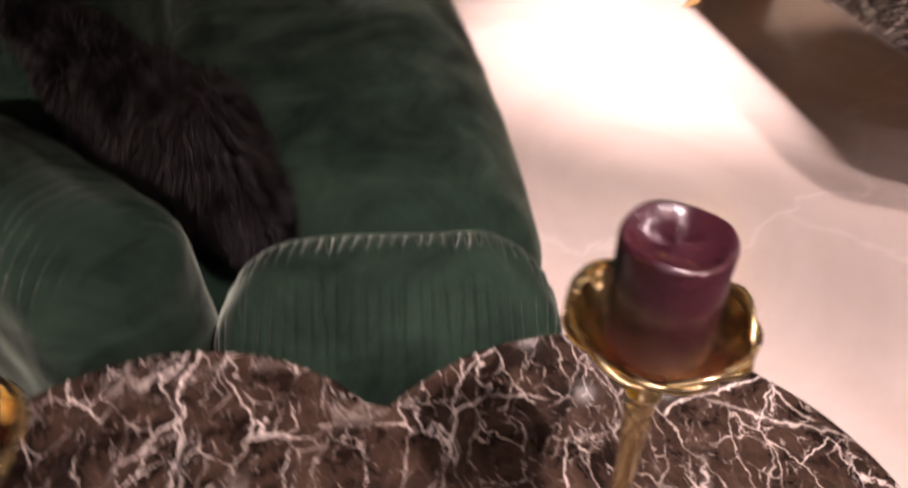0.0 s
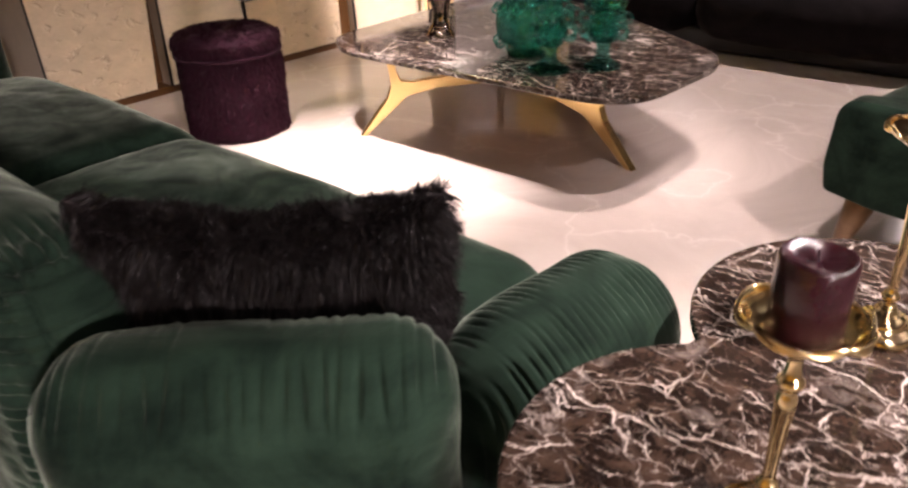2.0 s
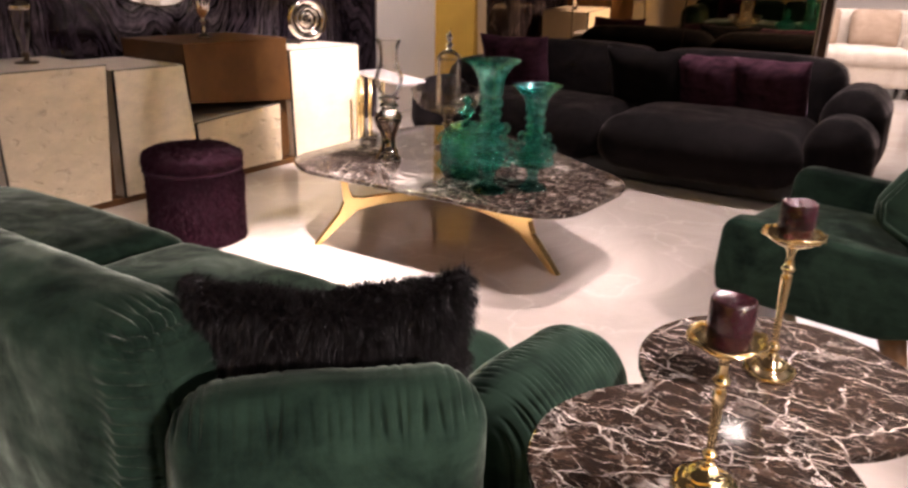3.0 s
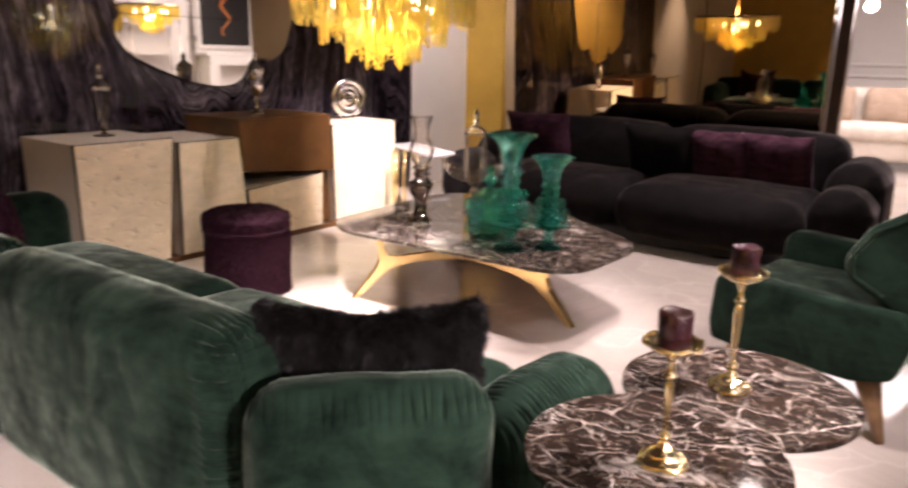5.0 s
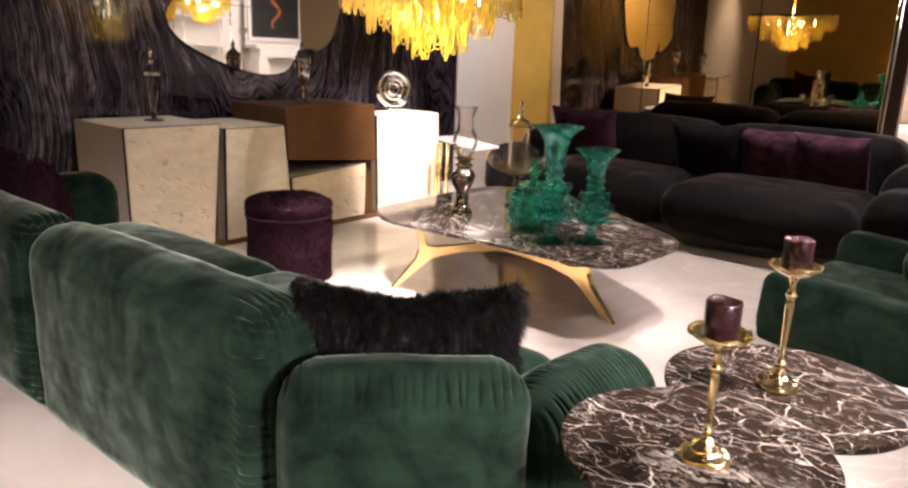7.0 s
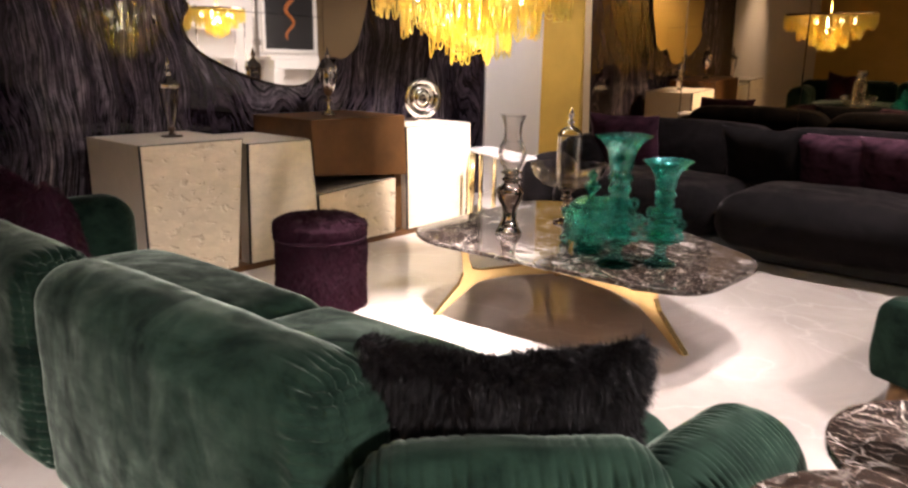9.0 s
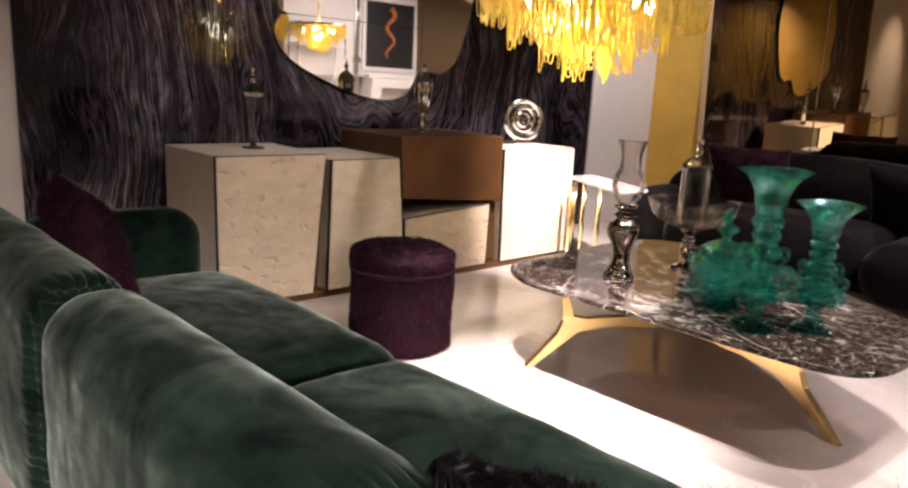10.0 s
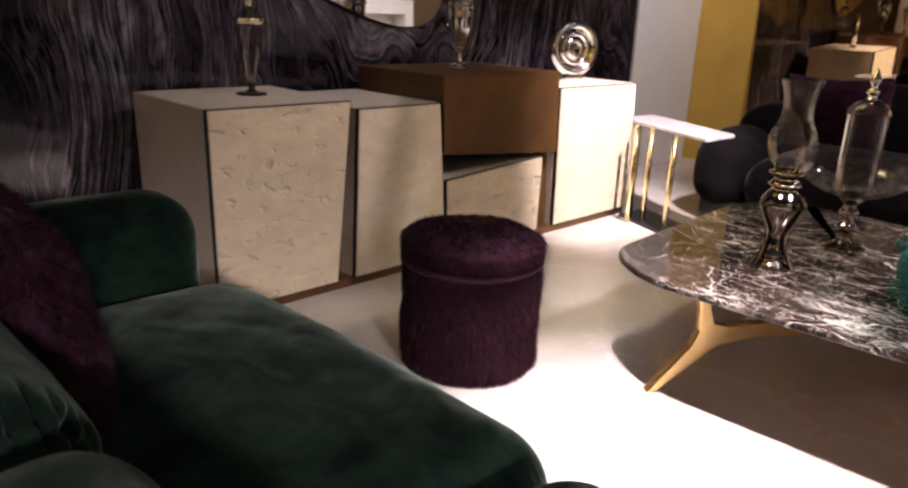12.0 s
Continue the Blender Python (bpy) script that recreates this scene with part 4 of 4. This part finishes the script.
# ---- lobed wall mirror ----
def lobed_mirror():
    """A lobed sheet of mirror glass in three panes, in a slim dark rim."""
    t = thing("wall_mirror", (0, WALL_Y - 0.001, 0), 0, "large lobed silver wall mirror in three panes with slim dark rim", "mirror")
    low = [(1.455, 1.49), (1.50, 1.40), (1.64, 1.295), (1.99, 1.160), (2.30, 1.105), (2.50, 1.15), (2.61, 1.30)]
    right = [(2.73, 1.320), (2.83, 1.31), (2.95, 1.38), (3.015, 1.50), (3.10, 1.76), (3.12, 2.05), (2.98, 2.45)]
    top = [(2.60, 2.78), (2.10, 2.80), (1.62, 2.50), (1.43, 2.05), (1.465, 1.72), (1.500, 1.61), (1.466, 1.55)]
    knots = [Vector(p) for p in low + right + top]
    outline = []
    for i in range(len(knots)):
        p0, p1, p2, p3 = (knots[(i + k) % len(knots)] for k in (-1, 0, 1, 2))
        for s in range(6):
            q = s / 6
            w = 0.5 * (2 * p1 + (p2 - p0) * q + (2 * p0 - 5 * p1 + 4 * p2 - p3) * q * q + (3 * p1 - p0 - 3 * p2 + p3) * q**3)
            outline.append((w.x, w.y))
    cuts = (("z", 1.608, -1, "x", 2.63, -1), ("z", 1.612, 1, "x", 2.63, -1), ("x", 2.634, 1, "", 0, 0))
    for axis, at, side, other, at2, side2 in cuts:
        bm = bmesh.new()
        f = bm.faces.new([bm.verts.new((x, -0.030, z)) for x, z in outline])
        for a, c, d in ((axis, at, side), (other, at2, side2)):
            if a:
                bmesh.ops.bisect_plane(bm, geom=bm.verts[:] + bm.edges[:] + bm.faces[:], plane_co=(c, 0, 0) if a == "x" else (0, 0, c), plane_no=(d, 0, 0) if a == "x" else (0, 0, d), clear_inner=True)
        made = bmesh.ops.extrude_face_region(bm, geom=bm.faces[:])
        for v in made["geom"]:
            if isinstance(v, bmesh.types.BMVert):
                v.co.y = -0.012
        bmesh.ops.recalc_face_normals(bm, faces=bm.faces[:])
        part("pane", bm, MIRROR, t, "silvered mirror glass", smooth=False)
    part("rim", tube([(x, -0.016, z) for x, z in outline + outline[:2]], 0.011, 8, cap=False), BRONZE_DARK, t)
    return t


lobed_mirror()


# ---- chandelier ----
def chandelier(at, radius, label, group, seed=2, loops=150):
    t = thing("chandelier", at, 0, label, "chandelier", group)
    rnd = random.Random(seed)
    part("frame", revolve([(radius, 0.42), (radius + 0.012, 0.42), (radius + 0.012, 0.45), (radius, 0.45)], 48, closed=True), GOLD, t)
    part("rod", tube([(0, 0, 0.45), (0, 0, CEIL - at[2])], 0.012, 10), GOLD, t)
    for k in range(4):
        a = radians(90 * k)
        part("arm", tube([(0, 0, 0.44), (radius * math.cos(a), radius * math.sin(a), 0.44)], 0.008, 8), GOLD, t)
    verts, faces = [], []
    for tier, (r0, drop, count) in enumerate(((radius, 0.20, loops), (radius * 0.72, 0.30, int(loops * 0.8)), (radius * 0.42, 0.40, int(loops * 0.6)), (radius * 0.2, 0.43, int(loops * 0.3)))):
        for k in range(count):
            a = 2 * math.pi * (k + rnd.random() * 0.6) / count
            wide, deep = rnd.uniform(0.022, 0.060) * radius / 0.6, drop * rnd.uniform(0.6, 1.08)
            base = Vector((r0 * rnd.uniform(0.93, 1.05) * math.cos(a), r0 * rnd.uniform(0.93, 1.05) * math.sin(a), 0.43))
            side = Vector((-math.sin(a), math.cos(a), 0)).lerp(Vector((math.cos(a), math.sin(a), 0)), rnd.uniform(-0.5, 0.5))
            pts = []
            for s in range(13):
                q = s / 12 * 2 - 1
                pts.append(base + side * wide * q + Vector((0, 0, -deep * (1 - abs(q) ** 3.2))))
            for s, p in enumerate(pts):
                d = (pts[min(s + 1, 12)] - pts[max(s - 1, 0)]).normalized()
                n1 = d.orthogonal().normalized()
                n2 = d.cross(n1)
                verts += [p + 0.0042 * (math.cos(g) * n1 + math.sin(g) * n2) for g in (0, 2.094, 4.189)]
            first = len(verts) - 39
            for s in range(12):
                for j in range(3):
                    i, m = first + 3 * s + j, first + 3 * s + (j + 1) % 3
                    faces.append((i, m, m + 3, i + 3))
    mesh = bpy.data.meshes.new("glass_fringe")
    mesh.from_pydata(verts, [], faces)
    mesh.materials.append(AMBER)
    tagged(part("glass_fringe", mesh, AMBER, t, "hanging loops of amber glass"), kind="stuff")
    for k in range(6):
        a = radians(60 * k + 20)
        bulb = part("bulb", moved(revolve(smooth_profile([(0.012, 0.0), (0.024, 0.03), (0.020, 0.06), (0.001, 0.08)], 3), 14), pose(radius * 0.55 * math.cos(a), radius * 0.55 * math.sin(a), 0.30)), BULB, t)
    return t


def chandelier_lamp(at, watts):
    data = bpy.data.lights.new("chandelier_light", "POINT")
    data.energy, data.shadow_soft_size, data.color = watts, 0.12, (1.0, 0.90, 0.60)
    new("chandelier_light", data).matrix_world = pose(*at)


chandelier((2.05, 2.95, 1.31), 0.52, "wide gold chandelier of hanging amber glass loops, lit", "amber chandeliers")
chandelier_lamp((2.05, 2.95, 1.62), 29)
chandelier((6.1, -1.9, 1.65), 0.45, "smaller gold chandelier of amber glass loops in the next bay", "amber chandeliers", 5, 120)
chandelier_lamp((6.1, -1.9, 1.95), 20)


# ---- black sofa under the mirror ----
def black_sofa(at, turn, label):
    """Front at x = 0, back at x = 1.45, from y = 0 to y = 3.4."""
    t = thing("sofa", at, turn, label, "sofa")
    part("base", box(0.08, 1.40, 0.08, 3.32, 0.015, 0.14, 0.02), BLACK_MATT, t)
    part("seat", cushion(-0.06, 1.05, 0.36, 1.72, 0.09, 0.46, 0.18, 22, (0.05, 0.0, 0.04), 0.006, seed=11), BLACK, t)
    part("seat", cushion(-0.02, 1.05, 1.70, 3.06, 0.09, 0.45, 0.18, 22, (0.05, 0.0, 0.04), 0.006, seed=12), BLACK, t)
    part("backrest", cushion(1.00, 1.45, 0.30, 1.72, 0.08, 0.83, 0.17, 20, (0.03, 0, 0.03), 0.006, seed=13), BLACK, t)
    part("backrest", cushion(1.00, 1.45, 1.70, 3.10, 0.08, 0.83, 0.17, 20, (0.03, 0, 0.03), 0.006, seed=14), BLACK, t)
    for y0, y1 in ((0.0, 0.38), (3.04, 3.40)):
        part("armrest", cushion(0.55, 1.42, y0, y1, 0.08, 0.68, 0.17, 18, (0, 0.02, 0.02), 0.005, seed=15), BLACK, t)
        part("armrest", cushion(0.02, 0.58, y0, y1, 0.08, 0.56, 0.17, 18, (0, 0.02, 0.02), 0.005, seed=16), BLACK, t)
    for x, y in ((0.15, 0.15), (1.3, 0.15), (0.15, 3.25), (1.3, 3.25)):
        part("foot", revolve([(0.025, 0.0), (0.03, 0.06)], 12), BLACK_MATT, t, at=pose(x, y, 0))
    return t


black_sofa((3.72, 0.42, 0), 0, "low black velvet sofa with fat cushions under the mirror wall")


def throw_pillow(at, turn, size, mat, label, seed):
    w, h, d = size
    t = new("throw_pillow")
    t.matrix_world = Matrix.Translation(at) @ pose(0, 0, 0, *turn)
    tagged(t, label, "pillow", "pillows on the black sofa")
    bm = bmesh.new()
    bmesh.ops.create_cube(bm, size=2)
    bmesh.ops.subdivide_edges(bm, edges=bm.edges[:], cuts=12, use_grid_fill=True)
    for v in bm.verts:
        u, s, k = v.co.x, v.co.z, v.co.y
        thick = 0.10 + 0.9 * ((1 - u**4) * (1 - s**4)) ** 0.6
        v.co = (u * w / 2 * (1 - 0.06 * (1 - s * s)), k * d / 2 * thick, s * h / 2 * (1 - 0.06 * (1 - u * u)))
        v.co += 0.01 * noise.noise_vector(v.co * 9 + Vector((seed, 0, 0)))
    part("pillow_body", bm, mat, t)
    return t


throw_pillow((4.55, 1.60, 0.63), (-20, 0, 92), (0.50, 0.46, 0.17), PLUM_CRUSHED, "crushed plum velvet throw pillow beside a black one", 1)
throw_pillow((4.54, 1.17, 0.63), (-21, 0, 88), (0.52, 0.47, 0.18), PLUM_CRUSHED, "crushed plum velvet throw pillow at the sofa end", 5)
throw_pillow((4.55, 2.08, 0.63), (-20, 0, 88), (0.62, 0.48, 0.20), CHARCOAL, "black velvet throw pillow on the black sofa", 2)
throw_pillow((4.62, 3.28, 0.66), (-18, 0, 96), (0.62, 0.48, 0.16), PLUM, "plum velvet throw pillow at the far end of the black sofa", 3)


# ---- small stand with gold legs ----
def stand_table():
    t = thing("end_table", (3.50, 3.80, 0), 0, "narrow end table with pale marble top on gold poles", "end table")
    part("tabletop", slab(rounded([(-0.32, -0.36), (0.0, -0.38), (0.36, 0.36), (0.06, 0.40)], 0.05, 6), 0.582, 0.60, 0.004), PALE_MARBLE, t, "pale marble top", smooth=False)
    part("foot_plate", slab(rounded([(-0.30, -0.25), (-0.02, -0.27), (0.20, 0.26), (-0.08, 0.28)], 0.03, 5), 0.0, 0.012, 0.003), BLACK_MATT, t, smooth=False)
    for x, y in ((-0.16, 0.16), (-0.12, 0.08), (-0.07, 0.20), (-0.21, -0.12)):
        part("pole", tube([(x, y, 0.012), (x, y, 0.582)], 0.016, 16), GOLD, t)
    return t


stand_table()


# ---- green armchair ----
def side_prism(outline, x0, x1, bevel):
    """A block with the outline (y, z) that runs from x0 to x1, with rounded edges."""
    bm = bmesh.new()
    f = bm.faces.new([bm.verts.new((x0, y, z)) for y, z in outline])
    made = bmesh.ops.extrude_face_region(bm, geom=[f])
    for v in made["geom"]:
        if isinstance(v, bmesh.types.BMVert):
            v.co.x = x1
    bmesh.ops.recalc_face_normals(bm, faces=bm.faces[:])
    rim = [e for e in bm.edges if abs(e.verts[0].co.x - e.verts[1].co.x) < 1e-6]
    bmesh.ops.bevel(bm, geom=rim, offset=bevel, segments=5, affect="EDGES", profile=0.5, clamp_overlap=True)
    return bm


def armchair(at, turn):
    t = thing("armchair", at, turn, "green velvet wing armchair with piped back and splayed wooden legs", "armchair")
    part("seat_body", cushion(-0.41, 0.41, -0.32, 0.36, 0.225, 0.42, 0.07, 22, (0.0, 0.02, -0.02), 0.003, seed=21), GREEN, t)
    part("seat_cushion", cushion(-0.315, 0.315, -0.25, 0.385, 0.36, 0.455, 0.04, 22, (0.0, 0.02, 0.02), 0.003, seed=22), GREEN, t)
    side = [(0.21, -0.0), (0.36, 0.02), (0.375, 0.10), (0.365, 0.27), (0.34, 0.305), (0.28, 0.31), (-0.10, 0.295), (-0.34, 0.30), (-0.38, 0.20), (-0.33, 0.04), (-0.20, 0.0)]
    for x in (-1, 1):
        arm = side_prism(rounded([(y, z * (1.0 if x < 0 else 1.2) + 0.22) for y, z in side], 0.02, 3), 0.31 * x, 0.425 * x, 0.028)
        part("armrest", arm, GREEN, t)
        profile = rounded([(-0.11, 0.600), (-0.10, 0.68), (-0.17, 0.80), (-0.30, 0.885), (-0.44, 0.93), (-0.53, 0.87), (-0.45, 0.62), (-0.33, 0.47), (-0.25, 0.52)], 0.035, 4)
        part("wing", side_prism(profile, 0.27 * x, 0.385 * x, 0.030), GREEN, t)
        edge = [(0.392 * x, -0.25, 0.560), (0.394 * x, -0.145, 0.615), (0.395 * x, -0.132, 0.68), (0.394 * x, -0.195, 0.785), (0.393 * x, -0.31, 0.857), (0.390 * x, -0.43, 0.895), (0.385 * x, -0.49, 0.87)]
        part("piping", tube([tuple(p) for p in edge], 0.008, 8), GREEN, t)
    back = cushion(-0.30, 0.30, -0.09, 0.09, -0.27, 0.27, 0.08, 20, (0.0, 0.03, 0.02), 0.004, seed=27)
    part("backrest", moved(back, pose(0, -0.33, 0.70, 14, 0, 0)), GREEN, t)
    for x, y, dx, dy in ((-0.32, 0.26, -0.04, 0.05), (0.32, 0.26, 0.04, 0.05), (-0.32, -0.22, -0.06, -0.10), (0.32, -0.22, 0.06, -0.10)):
        part("leg", tube([(x, y, 0.25), (x + dx * 0.5, y + dy * 0.5, 0.12), (x + dx, y + dy, 0.0)], [0.052, 0.034, 0.015], 12), LEG_WOOD, t, "tapered oak leg")
    return t


armchair((1.925, 0.30, 0), -9)


# ---- bright room beyond ----
def white_sofa(at, turn):
    t = thing("sofa", at, turn, "cream white upholstered sofa in the bright room beyond", "sofa")
    part("base", cushion(-1.1, 1.1, -0.45, 0.45, 0.10, 0.34, 0.05, 10), CREAM_CLOTH, t)
    part("seat", cushion(-0.92, 0.0, -0.48, 0.25, 0.30, 0.48, 0.07, 10, (0, 0, 0.02)), CREAM_CLOTH, t)
    part("seat", cushion(0.0, 0.92, -0.48, 0.25, 0.30, 0.48, 0.07, 10, (0, 0, 0.02)), CREAM_CLOTH, t)
    part("backrest", cushion(-1.05, 1.05, 0.22, 0.48, 0.30, 0.85, 0.09, 10), CREAM_CLOTH, t)
    for x in (-1.0, 1.0):
        part("armrest", cushion(x - 0.12, x + 0.12, -0.46, 0.45, 0.12, 0.62, 0.08, 10), CREAM_CLOTH, t)
    for x in (-0.55, 0.0, 0.58):
        part("back_cushion", moved(cushion(-0.24, 0.24, -0.07, 0.07, -0.2, 0.2, 0.06, 8, (0, 0.03, 0)), pose(x, 0.10, 0.66, -15, 0, 0)), BEIGE_CLOTH, t, "beige cushion")
    for x in (-1.0, 1.0):
        part("arm_panel", box(x - 0.07, x + 0.07, -0.482, -0.455, 0.15, 0.52, 0.004), DARK_WOOD, t, "dark wooden arm panel", smooth=False)
    t.scale = (1.25, 1.25, 1.25)
    for x in (-0.95, 0.95):
        for y in (-0.38, 0.38):
            part("foot", tube([(x, y, 0.0), (x, y, 0.11)], 0.025, 10), DARK_WOOD, t)
    return t


white_sofa((10.15, 1.75, 0), -78)
structure("wall_bay", box(6.2, 12.6, -3.4, -3.2, 0, CEIL), WALL_WHITE, "white partition wall of the next bay")
for z in (0.98, 1.16, 1.34):
    structure("trim", box(12.56, 12.598, -3.1, 4.9, z, z + 0.05, 0.01), WALL_WHITE, "white wall moulding")


def sofa_table(at):
    t = thing("sofa_table", at, 0, "brown wooden table behind the cream sofa", "table")
    part("tabletop", box(-0.28, 0.28, -0.9, 0.9, 0.92, 0.98, 0.006), LEG_WOOD, t, smooth=False)
    part("cupboard", box(-0.24, 0.24, -0.86, 0.86, 0.10, 0.918, 0.004), DARK_WOOD, t, smooth=False)
    for y in (-0.80, 0.80):
        part("foot", box(-0.22, 0.22, y - 0.03, y + 0.03, 0.0, 0.098), DARK_WOOD, t, smooth=False)


sofa_table((11.1, -0.25, 0))
structure("post", box(7.6, 7.75, 1.25, 1.4, 0, CEIL, 0.004), DARK_WOOD, "dark wooden door post of the bright room")


def downlights():
    # one fixture per spot, including the spots added only as fill
    for eye, *_ in SPOTS:
        t = thing("downlight", (eye[0], eye[1], CEIL), 0, "small round recessed ceiling downlight, lit, some added for fill spots", "downlight", "ceiling downlights")
        r = 0.09 if eye[0] == 3.92 else 0.045
        part("ring", revolve([(r, -0.012), (r + 0.015, -0.012), (r + 0.015, 0.0), (r, 0.0)], 24, closed=True), BLACK_MATT, t)
        part("lens", revolve([(r - 0.001, -0.006), (r - 0.001, -0.003)], 24), DOWNLIGHT, t)


downlights()


# ---- next bay, seen in the round mirror ----
def picture(at, w, h):
    t = thing("painting", at, 0, "black painting with a twisted orange form in a white frame", "painting")
    part("canvas", box(-w / 2, w / 2, 0.0, 0.02, -h / 2, h / 2), BLACK_MATT, t, smooth=False)
    for x0, x1, z0, z1 in ((-w / 2 - 0.08, -w / 2, -h / 2 - 0.08, h / 2 + 0.08), (w / 2, w / 2 + 0.08, -h / 2 - 0.08, h / 2 + 0.08), (-w / 2, w / 2, h / 2, h / 2 + 0.08), (-w / 2, w / 2, -h / 2 - 0.08, -h / 2)):
        part("frame_bar", box(x0, x1, 0.0, 0.05, z0, z1, 0.008), WHITE, t, smooth=False)
    pts = [(0.10 * math.sin(k * 0.7), 0.035, 0.42 * h - k * h * 0.045) for k in range(18)]
    part("painted_form", tube(pts, [0.05 - 0.0018 * k for k in range(18)], 10), plain("orange_paint", (0.45, 0.14, 0.03), 0.4), t, "orange twisted form")
    return t


picture((8.6, -3.198, 2.12), 1.22, 1.26)


def mantel(at):
    t = thing("mantelpiece", at, 0, "white lacquered mantelpiece under the painting in the next bay", "mantelpiece")
    part("shelf", box(-0.78, 0.78, -0.22, 0.20, 1.28, 1.35, 0.008), WHITE, t, smooth=False)
    part("frieze", box(-0.70, 0.70, -0.14, 0.20, 1.10, 1.276, 0.006), WHITE, t, smooth=False)
    for x in (-0.60, 0.60):
        part("jamb", box(x - 0.12, x + 0.12, -0.16, 0.20, 0.0, 1.097, 0.006), WHITE, t, smooth=False)
    return t


mantel((8.6, -2.99, 0))


def pilaster(at):
    t = thing("pilaster", at, 0, "slim silver-leafed pilaster beside the painting", "pilaster", "pilasters beside the painting")
    part("shaft", box(-0.05, 0.05, 0.0, 0.05, 0.12, CEIL - 0.002, 0.008), SILVER, t, smooth=False)
    part("plinth", box(-0.09, 0.09, 0.0, 0.08, 0.0, 0.118, 0.006), WHITE, t, smooth=False)
    part("collar", box(-0.08, 0.08, 0.0, 0.07, 1.55, 1.66, 0.008), SILVER, t, smooth=False)


pilaster((7.78, -3.198, 0))
pilaster((9.38, -3.198, 0))
tagged(part("yellow_panel", box(9.46, 12.2, -3.197, -3.15, 0.0, 2.7, 0.01), WALL_GOLD, smooth=False), "tall ochre yellow wall panel", "panel")
tagged(part("dark_strip", box(9.93, 10.05, -3.148, -3.12, 1.5, 2.7, 0.004), DARK_WOOD, smooth=False), "slim dark wooden strip on the yellow panel", "panel strip")


def white_chandelier(at):
    t = thing("chandelier", at, 0, "white flower chandelier in the bright room beyond", "chandelier")
    part("rod", tube([(0, 0, 0.2), (0, 0, CEIL - at[2])], 0.012, 8), BRONZE_DARK, t)
    rnd = random.Random(9)
    for k in range(14):
        p = Vector((rnd.uniform(-0.45, 0.45), rnd.uniform(-0.45, 0.45), rnd.uniform(-0.1, 0.2)))
        part("globe", moved(revolve(smooth_profile([(0.001, -0.07), (0.055, -0.045), (0.07, 0.0), (0.05, 0.05), (0.02, 0.065)], 3), 14), Matrix.Translation(p)), WHITE_BULB, t)
        part("arm", tube([(0, 0, 0.2), tuple(p + Vector((0, 0, 0.06)))], 0.006, 6), BRONZE_DARK, t)
    return t


white_chandelier((8.6, 0.85, 1.95))


def display_shelf(at):
    t = thing("display_shelf", at, 0, "open chrome and white display shelf in the next bay", "shelf")
    for x in (-0.5, 0.5):
        for y in (-0.16, 0.16):
            part("upright", tube([(x, y, 0), (x, y, 2.2)], 0.014, 8), SILVER, t)
    for z in (0.3, 0.8, 1.3, 1.8, 2.15):
        part("shelf_board", box(-0.52, 0.52, -0.18, 0.18, z, z + 0.025, 0.003), WHITE, t, smooth=False)
    return t


display_shelf((6.75, -2.95, 0))
